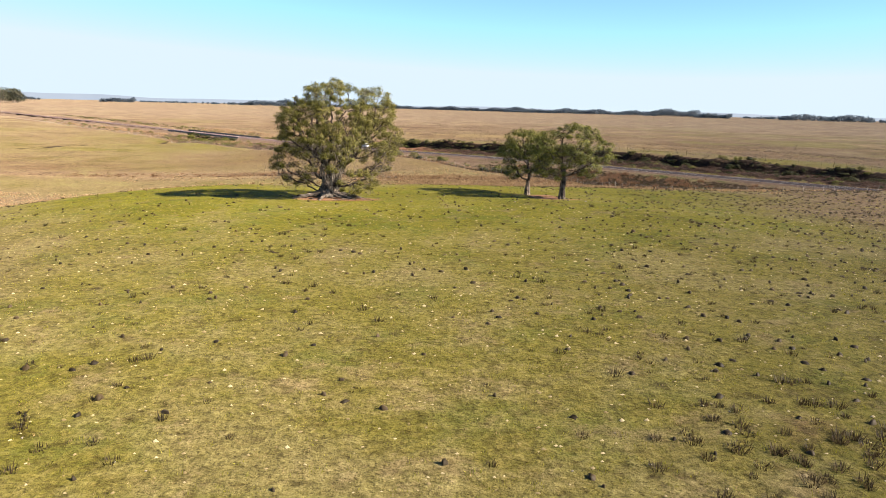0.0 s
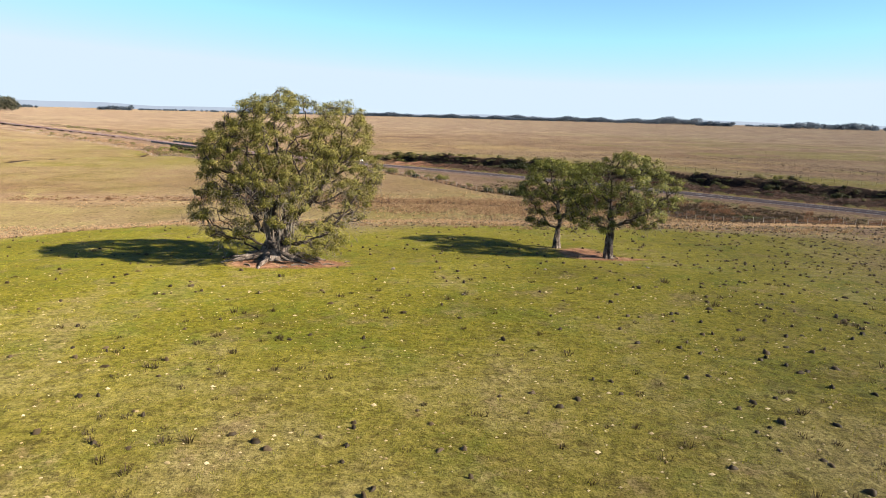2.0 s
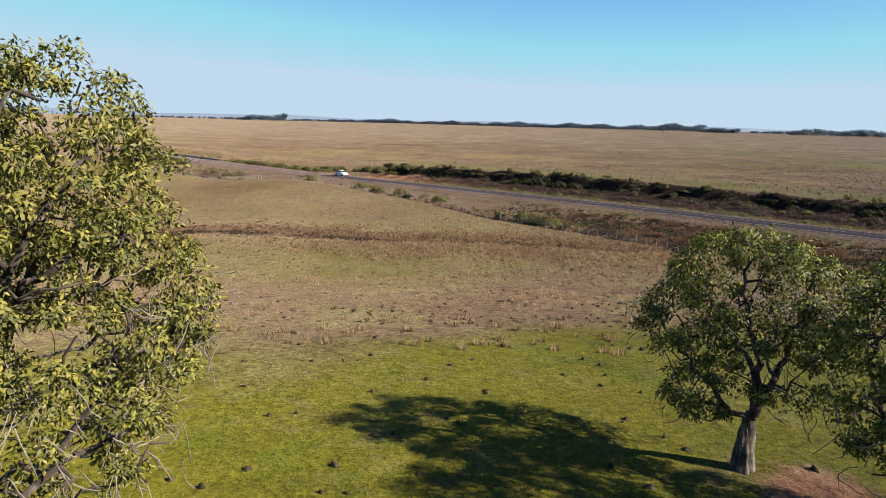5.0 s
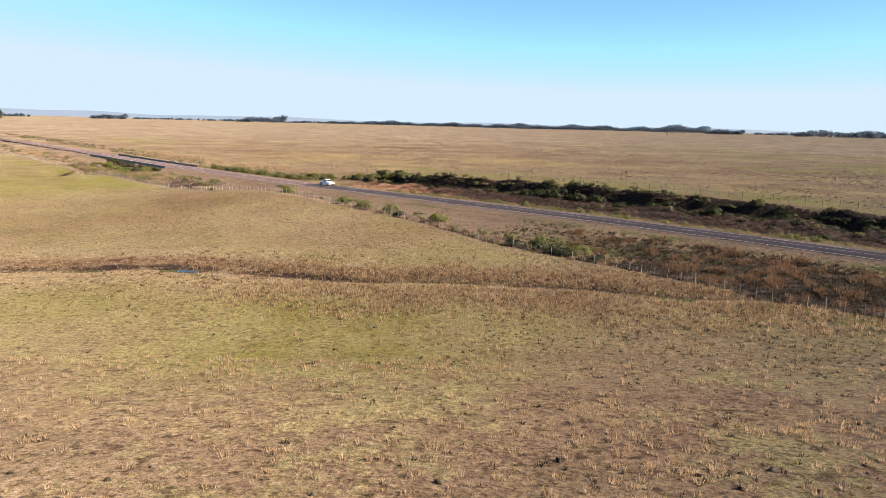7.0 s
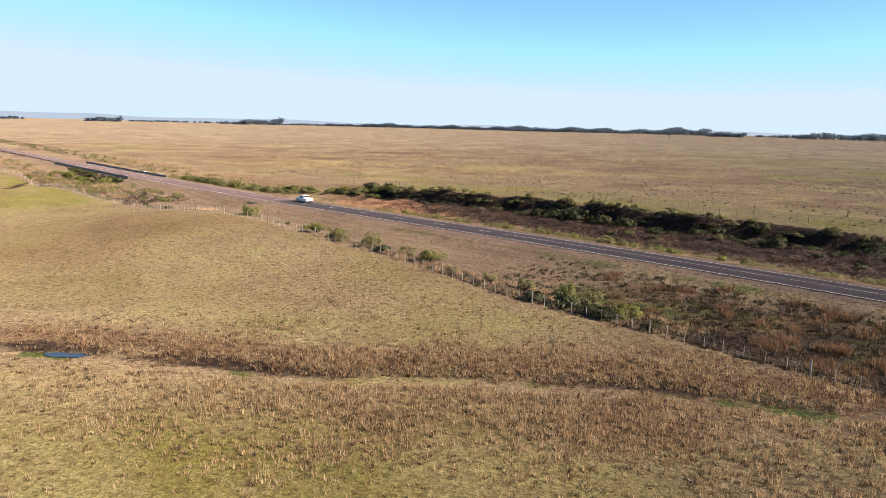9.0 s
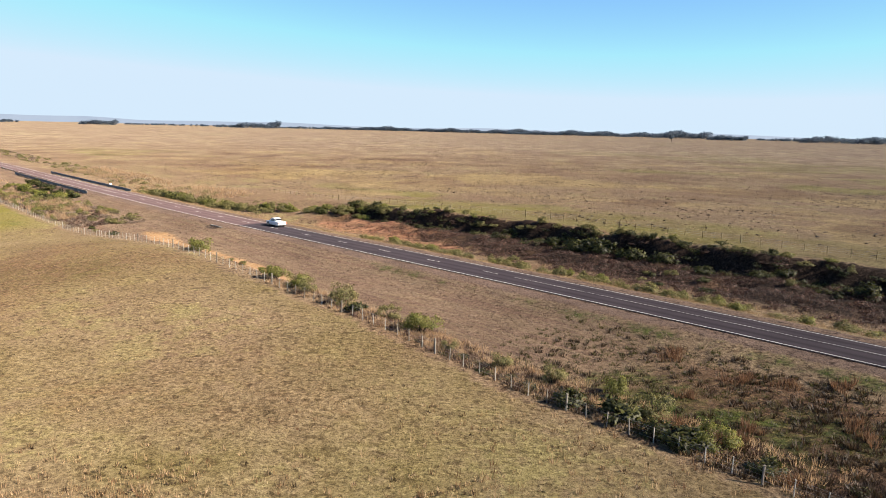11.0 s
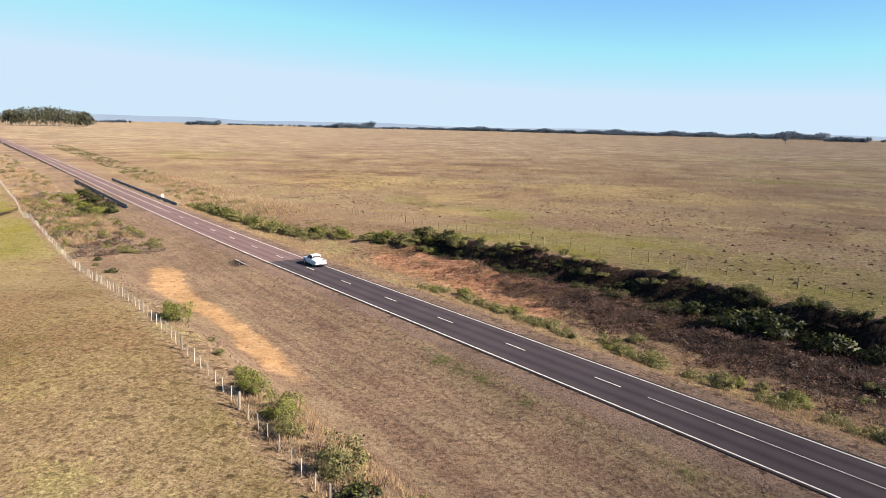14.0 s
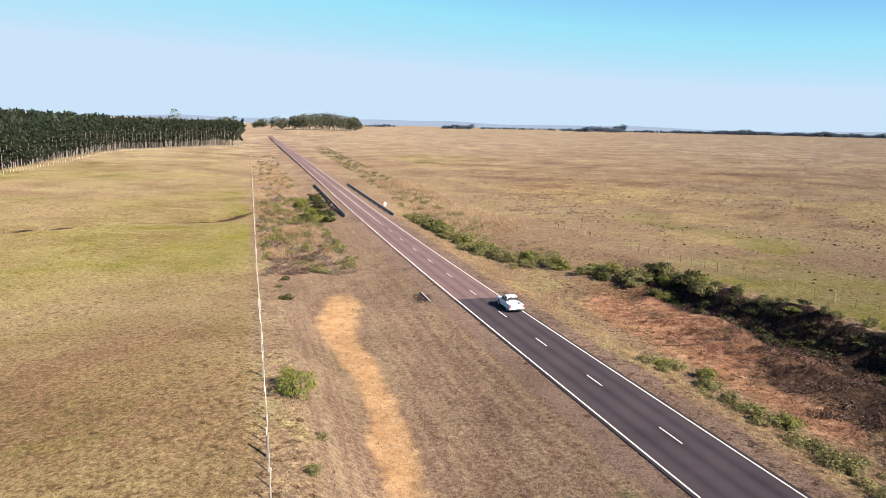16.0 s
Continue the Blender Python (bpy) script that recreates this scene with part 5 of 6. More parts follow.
x, y, r = scatter(13000, -75, 75, 10, 128, lambda x, y: (0.5 + 0.2 * smooth(cloud(x, y, 12.0, 3.0), 0.0, 0.7)) * (1 - 0.8 * smooth(y, 55, 72) * smooth(34 - x, 0, 20)), 33)
x, y = x[::2], y[::2]
tufts("straw_tufts", "pale dry grass among the green", x, y, r.uniform(0.05, 0.14, len(x)), r.uniform(0.15, 0.45, len(x)), 6, BROWN_TUFT, 3)
x, y, r = scatter(420, 4, 24, 12, 30, lambda x, y: 0.9 * blob(x, y, 12.5, 21.5, 5, 4), 30)
tufts("weeds", "brown ragged weeds on the near side of the knoll", x, y, r.uniform(0.12, 0.28, len(x)), r.uniform(0.25, 0.6, len(x)), 44, TUSSOCK, 19, 0.9, 1.2)
x, y, r = scatter(700, -50, 55, 106, 126, lambda x, y: np.exp(-((y - 0.1 * x - 113 + 4 * cloud(x, y, 8.0, 2.0)) / 5.5) ** 2) * 0.55, 74)
tufts("slope_clumps", "tall dry clumps where the knoll drops away", x, y, r.uniform(0.25, 0.6, len(x)), r.uniform(0.3, 0.75, len(x)), 34, BROWN_TUFT, 24, 0.6, 1.6)
# the knoll's far slope: tall dry clumps
x, y, r = scatter(12000, -110, 110, 108, 150, lambda x, y: smooth(y - 0.1 * x + 5 * cloud(x, y, 14.0, 9.0), 116, 124) * (0.25 + 0.75 * smooth(cloud(x, y, 5.0, 2.0), -0.1, 0.7)) * (road_sn(x, y)[1] < -31), 34)
tufts("dry_clumps", "tall dry straw clumps on the slope", x, y, r.uniform(0.12, 0.34, len(x)), r.uniform(0.2, 0.6, len(x)), 24, STRAW, 4, 0.7, 1.4)
def bunch_zone(x, y):
    """Where tall bunch grass stands: along the creek, thinning towards the short turf."""
    core = np.exp(-((y - creek_line(x) + 3) / 13.0) ** 4) * (0.12 + 0.88 * smooth(x, -42, -8))
    fringe = 0.1 * smooth(y, 138, 160) * (1 - smooth(y, 200, 212)) * smooth(x, -30, 20)
    return np.maximum(core, fringe) * (road_sn(x, y)[1] < -29.6) * (np.abs(y - creek_line(x) + 0.8) > 1.5) * (0.3 + 0.7 * smooth(cloud(x, y, 4.0, 7.0), -0.5, 0.3))


for name, label, mat, seed, count, low, high in (
        ("bunch_grass", "tall tawny bunch grass along the creek", STRAW, 35, 30000, 0.16, 0.38),
        ("bunch_grass", "dry brown bunch grass along the creek", BROWN_TUFT, 71, 52000, 0.14, 0.34),
        ("bunch_grass", "russet bunch grass along the creek", RUST_REED, 72, 26000, 0.14, 0.36)):
    x, y, r = scatter(count, -80, 75, 138, 212, bunch_zone, seed)
    tall, wide = r.uniform(low, high, len(x)) * (0.6 + 0.4 * smooth(x, -40, -5)), r.uniform(0.25, 0.6, len(x))
    tufts(name, label, x, y, tall * 1.6, wide * 0.8, 9, mat, seed, 0.5, 1.3)
x, y, r = scatter(26000, -80, 75, 132, 212, lambda x, y: 0.7 * bunch_zone(x, y) * (0.2 + 0.8 * smooth(cloud(x, y, 2.6, 3.0), -0.2, 0.5)), 75)
tufts("dark_tufts", "dark brown low tufts between the bunch grass", x, y, r.uniform(0.1, 0.3, len(x)), r.uniform(0.2, 0.5, len(x)), 13, DARK_TUFT, 25, 1.0, 2.4)
x, y, r = scatter(22000, -80, 75, 132, 212, lambda x, y: 0.9 * bunch_zone(x, y), 76)
tufts("matted_grass", "matted tawny grass tussocks along the creek", x, y, r.uniform(0.12, 0.3, len(x)), r.uniform(0.25, 0.6, len(x)), 13, MAT_TAWNY, 29, 1.3, 2.6)
x, y, r = scatter(13000, -75, 80, 112, 170, lambda x, y: (0.06 + 0.4 * smooth(x, -8, 25)) * (0.3 + 0.7 * smooth(cloud(x, y, 4.5, 5.0), -0.2, 0.7)) * (road_sn(x, y)[1] < -30), 38)
tufts("brown_tussocks", "small brown tussocks on the low turf", x, y, r.uniform(0.08, 0.22, len(x)), r.uniform(0.18, 0.45, len(x)), 12, DARK_TUFT, 17, 1.1, 2.2)
x, y, r = scatter(34000, -110, 60, 190, 330, lambda x, y: (road_sn(x, y)[1] < -30) * (0.15 + 0.6 * smooth(cloud(x, y, 7.0, 2.0), 0.0, 0.8)), 39)
x, y = x[::2], y[::2]
tufts("brown_tussocks", "small brown tussocks on the pasture", x, y, r.uniform(0.05, 0.14, len(x)), r.uniform(0.12, 0.34, len(x)), 8, DARK_TUFT, 18, 1.2, 2.0)
x, y, r = scatter(5000, -100, 70, 176, 200, lambda x, y: np.exp(-((y - creek_line(x) - 2.5) / 2.6) ** 2) * (0.3 + 0.7 * smooth(cloud(x, y, 4.0, 2.0), -0.3, 0.5)) * (road_sn(x, y)[1] < -29), 36)
tufts("creek_rushes", "russet rushes on the creek banks", x, y, r.uniform(0.2, 0.5, len(x)), r.uniform(0.4, 0.9, len(x)), 20, RUST_REED, 6, 0.9, 1.6)
# pasture by the fence
x, y, r = scatter(30000, -120, 45, 190, 330, lambda x, y: (road_sn(x, y)[1] < -29.8) * (0.35 + 0.4 * smooth(cloud(x, y, 6.0, 4.0), -0.2, 0.7)), 37)
tufts("pasture_grass", "short olive pasture grass", x, y, r.uniform(0.06, 0.16, len(x)), r.uniform(0.15, 0.5, len(x)), 7, PASTURE_BLADE, 7)


x, y, r = verge_scatter(26000, -230, 140, -29, -6.3, lambda s, n: (0.5 + 0.3 * np.sin(n * 2.2)) * (1 - 0.9 * np.exp(-((n + 20.0) / 3.2) ** 2) * (s > -64) * (s < 14)) * (0.15 + 0.85 * smooth(s, -128, -104)), 41)
tufts("verge_grass", "dry pinkish mown verge grass", x, y, r.uniform(0.08, 0.26, len(x)), r.uniform(0.15, 0.5, len(x)), 7, BRUSH, 8, 0.9, 1.4)
x, y, r = verge_scatter(420, -290, -100, -28, -9.5, lambda s, n: (0.25 + 0.75 * smooth(cloud(s, n, 7.0, 1.0), -0.1, 0.4)) * (0.25 + 0.75 * (1 - smooth(s, -135, -112))), 42)
k = np.repeat(np.arange(len(x)), 11)
x, y = x[k] + r.normal(0, 0.55, len(k)), y[k] + r.normal(0, 0.55, len(k))
tufts("reeds", "tall russet reed clumps between fence and road", x, y, r.uniform(0.35, 1.0, len(x)), r.uniform(0.3, 0.7, len(x)), 22, RUST_REED, 9, 0.55, 1.5)
x, y, r = verge_scatter(7000, -290, -92, -29.2, -9, lambda s, n: 0.55 + 0 * s, 40)
tufts("verge_grass", "dark green and brown grass between the reeds", x, y, r.uniform(0.14, 0.36, len(x)), r.uniform(0.3, 0.8, len(x)), 18, VERGE_GREEN, 28, 1.1, 1.5)
x, y, r = verge_scatter(11000, -205, -96, -29.3, -9, lambda s, n: (0.25 + 0.75 * (1 - smooth(s, -128, -108))) * (0.4 + 0.6 * smooth(-n, 22, 27)) * (0.3 + 0.7 * smooth(cloud(s, n, 3.5, 4.0), -0.3, 0.4)), 77)
tufts("fence_grass", "dark matted grass and weeds beside the near fence", x, y, r.uniform(0.2, 0.5, len(x)), r.uniform(0.4, 0.9, len(x)), 20, DARK_TUFT, 31, 1.0, 2.4)
x, y, r = verge_scatter(6500, 40, 330, -28, -15, lambda s, n: smooth(cloud(s, n, 6.0, 1.0), -0.2, 0.5), 43)
tufts("reeds", "tall tawny reeds by the bridge", x, y, r.uniform(0.7, 1.6, len(x)), r.uniform(0.5, 1.0, len(x)), 12, STRAW, 10)
x, y, r = verge_scatter(1500, 55, 200, 18, 32, lambda s, n: 0.8 + 0 * s, 44)
tufts("reeds", "tall tawny reeds on the far verge", x, y, r.uniform(0.8, 1.7, len(x)), r.uniform(0.5, 1.0, len(x)), 12, STRAW, 11)
x, y, r = verge_scatter(9000, -230, 120, 5.8, 16, lambda s, n: 0.35 + 0.65 * np.exp(-((n - 8.5) / 2.5) ** 2), 45)
tufts("verge_grass", "straw-coloured grass along the far edge of the road", x, y, r.uniform(0.12, 0.5, len(x)), r.uniform(0.2, 0.6, len(x)), 9, BROWN_TUFT, 12)
x, y, r = verge_scatter(9000, -240, 5, 14.5, 28.0, lambda s, n: (0.25 + 0.75 * (1 - smooth(s, -70, -30))) * (0.4 + 0.6 * smooth(cloud(s, n, 3.5, 3.0), -0.3, 0.5)), 46)
tufts("brush", "low dead brown brush on the cut bank", x, y, r.uniform(0.2, 0.55, len(x)), r.uniform(0.6, 1.5, len(x)), 12, BANK_BRUSH, 13, 1.5)
x, y, r = verge_scatter(12000, -300, 60, 36, 130, lambda s, n: 0.25 + 0.6 * smooth(cloud(s, n, 8.0, 3.0), 0.1, 0.7), 47)
clumps("grazed_tufts", "short tawny tufts on the grazed field", x, y, r.uniform(0.07, 0.2, len(x)), r.uniform(0.2, 0.6, len(x)), MAT_TAWNY, 14)
x, y, r = verge_scatter(22000, -320, 260, 40, 330, lambda s, n: 0.15 + smooth(cloud(s, n, 22.0, 3.0), -0.3, 0.7) * 0.8, 48)
clumps("field_tussocks", "brown tussocks on the far field", x, y, r.uniform(0.12, 0.34, len(x)), r.uniform(0.35, 1.1, len(x)), DARK_TUFT, 15)
x, y, r = verge_scatter(9000, -700, 900, 300, 1200, lambda s, n: smooth(cloud(s, n, 60.0, 3.0), -0.2, 0.8) * 0.8, 49)
clumps("field_tussocks", "brown tussocks on the distant field", x, y, r.uniform(0.2, 0.5, len(x)), r.uniform(1.0, 3.0, len(x)), TUSSOCK, 16)
x, y, r = verge_scatter(30000, -230, 120, -29, -5.5, lambda s, n: (0.35 + 0.35 * smooth(cloud(s, n, 4.0, 2.0), -0.3, 0.5)) * (1 - 0.9 * np.exp(-((n + 20.0) / 2.6) ** 2) * (s > -64) * (s < 14)) * (0.1 + 0.9 * smooth(s, -128, -104)), 73)
x, y = x[::2], y[::2]
tufts("verge_tussocks", "low pinkish brown tussocks of mown verge grass", x, y, r.uniform(0.05, 0.16, len(x)), r.uniform(0.15, 0.45, len(x)), 9, MAT_PINK, 23, 1.3, 2.4)

# ---- fences ----
def stake_mesh(name, tall, w, mat, lean=0.0, seed=0):
    """A rough split stake: tapered, chamfered top."""
    r = random.Random(seed)
    bm = bmesh.new()
    bmesh.ops.create_cone(bm, cap_ends=True, segments=7, radius1=w / 2, radius2=w * 0.42, depth=tall)
    for v in bm.verts:
        v.co.x *= 1 + r.uniform(-0.15, 0.15)
        v.co.y *= 1 + r.uniform(-0.15, 0.15)
        v.co.z += tall / 2 - 0.12 + (0.04 * v.co.x / w if v.co.z > 0 else 0)
    me = bpy.data.meshes.new(name)
    bm.to_mesh(me)
    bm.free()
    me.materials.append(mat)
    return me


def wire_run(s_list, n, levels, fence, radius=0.006):
    for lift in levels:
        pts = [on_road_plan(s, n) for s in s_list]
        p = np.array([(a, b, c + lift) for a, b, c in pts])
        v, f = tubes((p[:-1], p[1:], np.full(len(p) - 1, radius), np.full(len(p) - 1, radius)), 3)
        part("wire", mesh_from("wire", v, f, WIRE), WIRE, fence)


def build_fence(label, n, s0, s1, start, post_mat, picket_mat, per=8, gap=1.9, post_h=1.55, picket_h=1.3, seed=3):
    r = random.Random(seed)
    fence = tagged(new("wire_fence"), label, "fence")
    posts = [stake_mesh("post", post_h, 0.19, post_mat, seed=i) for i in range(3)]
    pickets = [stake_mesh("picket", picket_h, 0.085, picket_mat, seed=i) for i in range(3)]
    i0 = math.ceil((s0 - start) / gap)
    i1 = math.floor((s1 - start) / gap)
    for i in range(i0, i1 + 1):
        s = start + i * gap
        x, y, z = on_road_plan(s, n + r.uniform(-0.08, 0.08))
        is_post = i % per == 0
        ob = part("post" if is_post else "picket", r.choice(posts if is_post else pickets), None, fence)
        ob.matrix_world = pose(x, y, z, r.uniform(-3, 3), r.uniform(-3, 3), r.uniform(0, 360)) @ Matrix.Diagonal((1, 1, r.uniform(0.92, 1.06), 1))
    wire_run([s0 + (s1 - s0) * k / 120 for k in range(121)], n, (0.35, 0.65, 0.95, 1.15), fence)
    return fence


build_fence("long pasture fence of wooden posts and pale pickets with wires", -29.3, -215, 330, -77.0, POST_WOOD, PICKET_WOOD)
build_fence("wire fence of ochre wooden posts along the top of the bank", 38.2, -215, 60, -45.0, OCHRE_POST, OCHRE_POST, 7, 3.2)


PLANTATION = ((594, 519, 461, 388, 332, 268, 150), (-38, -84, -118, -128, -130.5, -138, -152))


def plantation_edge(gap, back=0.0):
    """Places every so many metres along the front of the plantation, moved back by rows."""
    q = np.array(PLANTATION, float).T
    run = np.concatenate([[0], np.cumsum(np.linalg.norm(np.diff(q, axis=0), axis=1))])
    at = np.arange(0, run[-1], gap)
    p = np.stack([np.interp(at, run, q[:, 0]), np.interp(at, run, q[:, 1])], 1)
    t = unit(np.gradient(p, axis=0))
    t = unit(np.stack([np.convolve(np.pad(t[:, k], 10, "edge"), np.ones(21) / 21, "valid") for k in (0, 1)], 1))
    return p + back * np.stack([-t[:, 1], t[:, 0]], 1)


def far_stakes(name, label, pts, tall, w, mat):
    p = np.array(pts)
    v, f = tubes((p - [0, 0, 0.1], p + [0, 0, tall], np.full(len(p), w / 2), np.full(len(p), w / 2)), 4)
    return tagged(new(name, mesh_from(name, v, f, mat)), label, "fence", kind="stuff")


far_stakes("far_fence", "far run of the pasture fence towards the plantation", [on_road_plan(s, -29.3) for s in np.arange(332, 900, 2.4)], 1.3, 0.16, PICKET_WOOD)
far_stakes("plantation_fence", "pale fence in front of the pine plantation", [on_road_plan(s, n) for s, n in plantation_edge(3.2, -9.0)], 1.35, 0.2, PICKET_WOOD)


# ---- bridge rails, marker, culvert ----
def guard_rail(n, s0, s1):
    rail = tagged(new("guard_rail"), "dark guard rail on short posts beside the road", "guard rail", "bridge guard rails")
    bm = bmesh.new()
    prof = [(-0.05, -0.25), (0.05, -0.1), (-0.02, 0.2), (0.05, 0.5), (-0.05, 0.6), (-0.14, 0.6), (-0.14, -0.25)]
    ss = np.linspace(s0, s1, 30)
    rows = []
    for s in ss:
        row = []
        for dn, dz in prof:
            x, y = road_xy(s, n + dn)
            row.append(bm.verts.new((x, y, road_z(s) - 0.1 + dz)))
        rows.append(row)
    for a, b in zip(rows, rows[1:]):
        for k in range(len(prof)):
            bm.faces.new((a[k], a[(k + 1) % len(prof)], b[(k + 1) % len(prof)], b[k]))
    bm.faces.new(rows[0])
    bm.faces.new(rows[-1][::-1])
    bmesh.ops.recalc_face_normals(bm, faces=bm.faces)
    part("beam", bm, RAIL, rail)
    me = stake_mesh("post", 0.72, 0.2, RAIL)
    for s in np.arange(s0 + 1, s1, 4.0):
        x, y = road_xy(s, n - 0.2 * np.sign(n) * -1)
        ob = part("post", me, None, rail)
        ob.matrix_world = pose(x, y, ground_z(x, y))
    return rail


guard_rail(-6.6, 90, 181)
guard_rail(6.2, 90, 181)


def box(bm, x0, x1, y0, y1, z0, z1, bevel=0.0):
    vs = bmesh.ops.create_cube(bm, size=1.0)["verts"]
    for v in vs:
        v.co = Vector(((x0 + x1) / 2 + v.co.x * (x1 - x0), (y0 + y1) / 2 + v.co.y * (y1 - y0), (z0 + z1) / 2 + v.co.z * (z1 - z0)))
    if bevel:
        edges = list({e for v in vs for e in v.link_edges})
        bmesh.ops.bevel(bm, geom=edges, offset=bevel, segments=2, affect="EDGES")


ROAD_HEADING = math.degrees(math.atan2(ROAD_D[1], ROAD_D[0]))


def road_pose(s, n, lift=0.0, turn=0.0, follow=False):
    x, y = road_xy(s, n)
    z = float(road_z(s)) if follow else ground_z(x, y)
    return pose(x, y, z + lift, 0, 0, ROAD_HEADING + turn)


def culvert():
    c = tagged(new("culvert_headwall"), "small concrete culvert headwall below the road edge", "culvert")
    bm = bmesh.new()
    box(bm, -2.6, 2.6, -0.15, 0.15, -0.6, 0.35, 0.03)
    part("wall", bm, CONCRETE, c)
    # flat black disc in place of the shade inside the pipe
    bm = bmesh.new()
    bmesh.ops.create_cone(bm, cap_ends=True, segments=20, radius1=0.32, radius2=0.32, depth=0.06, matrix=pose(0, 0.17, -0.1, 90, 0, 0))
    part("pipe_mouth", bm, BLACK_TRIM, c, "dark pipe mouth")
    c.matrix_world = road_pose(1.5, -7.0, -0.22)


culvert()


def marker(s, n, tall=1.5):
    m = tagged(new("road_marker"), "white road marker board on a post", "road sign")
    bm = bmesh.new()
    box(bm, -0.06, 0.06, -0.06, 0.06, -0.2, tall, 0.01)
    part("post", bm, WHITE_SIGN, m)
    bm = bmesh.new()
    box(bm, -0.09, -0.06, -0.35, 0.35, tall - 0.6, tall + 0.3, 0.01)
    part("board", bm, WHITE_SIGN, m)
    m.matrix_world = road_pose(s, n)


marker(118, 9.0)


# ---- pickup on the road ----
def loft(sections, closed=True):
    """Skin over like-numbered cross-sections."""
    bm = bmesh.new()
    rows = [[bm.verts.new(p) for p in sec] for sec in sections]
    k = len(rows[0])
    for a, b in zip(rows, rows[1:]):
        for i in range(k):
            bm.faces.new((a[i], a[(i + 1) % k], b[(i + 1) % k], b[i]))
    bm.faces.new(rows[0][::-1])
    bm.faces.new(rows[-1])
    bmesh.ops.recalc_face_normals(bm, faces=bm.faces)
    return bm


def body_section(x, half, low, belt, top, tuck):
    return [(x, -half + 0.06, low), (x, -half, low + 0.18), (x, -half, belt), (x, -half + tuck, top), (x, half - tuck, top), (x, half, belt), (x, half, low + 0.18), (x, half - 0.06, low)]


def pickup(s, n):
    car = tagged(new("pickup_truck"), "white double-cab pickup truck driving on the road", "pickup truck")
    secs = [body_section(2.62, 0.72, 0.45, 0.75, 0.86, 0.12), body_section(2.5, 0.86, 0.36, 0.86, 0.98, 0.1), body_section(1.9, 0.91, 0.34, 0.98, 1.07, 0.1),
            body_section(1.1, 0.92, 0.34, 1.03, 1.12, 0.09), body_section(-0.9, 0.92, 0.34, 1.05, 1.1, 0.05)]
    part("body", loft(secs), CAR_PAINT, car)
    cab = [[(1.25, -0.84, 1.06), (1.25, 0.84, 1.06), (1.25, 0.84, 1.1), (1.25, -0.84, 1.1)],
           [(0.55, -0.78, 1.06), (0.55, 0.78, 1.06), (0.55, 0.66, 1.68), (0.55, -0.66, 1.68)],
           [(0.1, -0.8, 1.06), (0.1, 0.8, 1.06), (0.1, 0.66, 1.76), (0.1, -0.66, 1.76)],
           [(-0.75, -0.8, 1.06), (-0.75, 0.8, 1.06), (-0.75, 0.64, 1.72), (-0.75, -0.64, 1.72)],
           [(-0.95, -0.8, 1.06), (-0.95, 0.8, 1.06), (-0.95, 0.72, 1.3), (-0.95, -0.72, 1.3)]]
    part("cab", loft(cab), CAR_PAINT, car)
    # bed: floor, sides and tailgate
    bm = bmesh.new()
    box(bm, -2.5, -0.9, -0.9, 0.9, 0.5, 0.72, 0.02)
    part("bed_floor", bm, BLACK_TRIM, car, "dark bed liner")
    for side in (-1, 1):
        bm = bmesh.new()
        box(bm, -2.55, -0.9, side * 0.92 - 0.05, side * 0.92 + 0.05, 0.42, 1.12, 0.03)
        part("bed_side", bm, CAR_PAINT, car)
        for x0, x1, name in ((-0.72, 0.02, "side_window"), (0.1, 0.78, "side_window")):
            bm = bmesh.new()
            y0, y1 = side * 0.80, side * 0.675
            q = [(x0, y0 + side * 0.012, 1.12), (x1 + 0.12 * (x0 > 0), y0 + side * 0.012, 1.12), (x1 - 0.22 * (x0 > 0), y1 + side * 0.012, 1.62), (x0 + 0.03, y1 + side * 0.012, 1.64)]
            a = [bm.verts.new(p) for p in q]
            b = [bm.verts.new((p[0], p[1] - side * 0.03, p[2])) for p in q]
            bm.faces.new(a)
            bm.faces.new(b[::-1])
            for k in range(4):
                bm.faces.new((a[k], b[k], b[(k + 1) % 4], a[(k + 1) % 4]))
            bmesh.ops.recalc_face_normals(bm, faces=bm.faces)
            part(name, bm, CAR_GLASS, car)
        bm = bmesh.new()
        box(bm, 0.72, 0.9, side * 0.93, side * 1.12, 1.08, 1.24, 0.03)
        part("wing_mirror", bm, CAR_PAINT, car)
        bm = bmesh.new()
        box(bm, -2.6, -2.54, side * 0.86 - 0.07, side * 0.86 + 0.07, 0.72, 1.06, 0.015)
        part("tail_lamp", bm, LAMP_RED, car)
        bm = bmesh.new()
        box(bm, 2.44, 2.6, side * 0.68 - 0.17, side * 0.68 + 0.17, 0.72, 0.9, 0.03)
        part("headlight", bm, CHROME, car)
    bm = bmesh.new()
    box(bm, -2.57, -2.5, -0.8, 0.8, 0.5, 1.12, 0.02)
    part("tailgate", bm, CAR_PAINT, car)
    bm = bmesh.new()
    box(bm, -2.72, -2.56, -0.88, 0.88, 0.42, 0.58, 0.03)
    part("rear_bumper", bm, CHROME, car)
    bm = bmesh.new()
    a = [bm.verts.new(p) for p in ((-0.80, -0.62, 1.66), (-0.80, 0.62, 1.66), (-0.98, 0.72, 1.28), (-0.98, -0.72, 1.28))]
    b = [bm.verts.new(v.co + Vector((0.03, 0, -0.01))) for v in a]
    bm.faces.new(a)
    bm.faces.new(b[::-1])
    for k in range(4):
        bm.faces.new((a[k], b[k], b[(k + 1) % 4], a[(k + 1) % 4]))
    bmesh.ops.recalc_face_normals(bm, faces=bm.faces)
    part("rear_window", bm, CAR_GLASS, car)
    bm = bmesh.new()
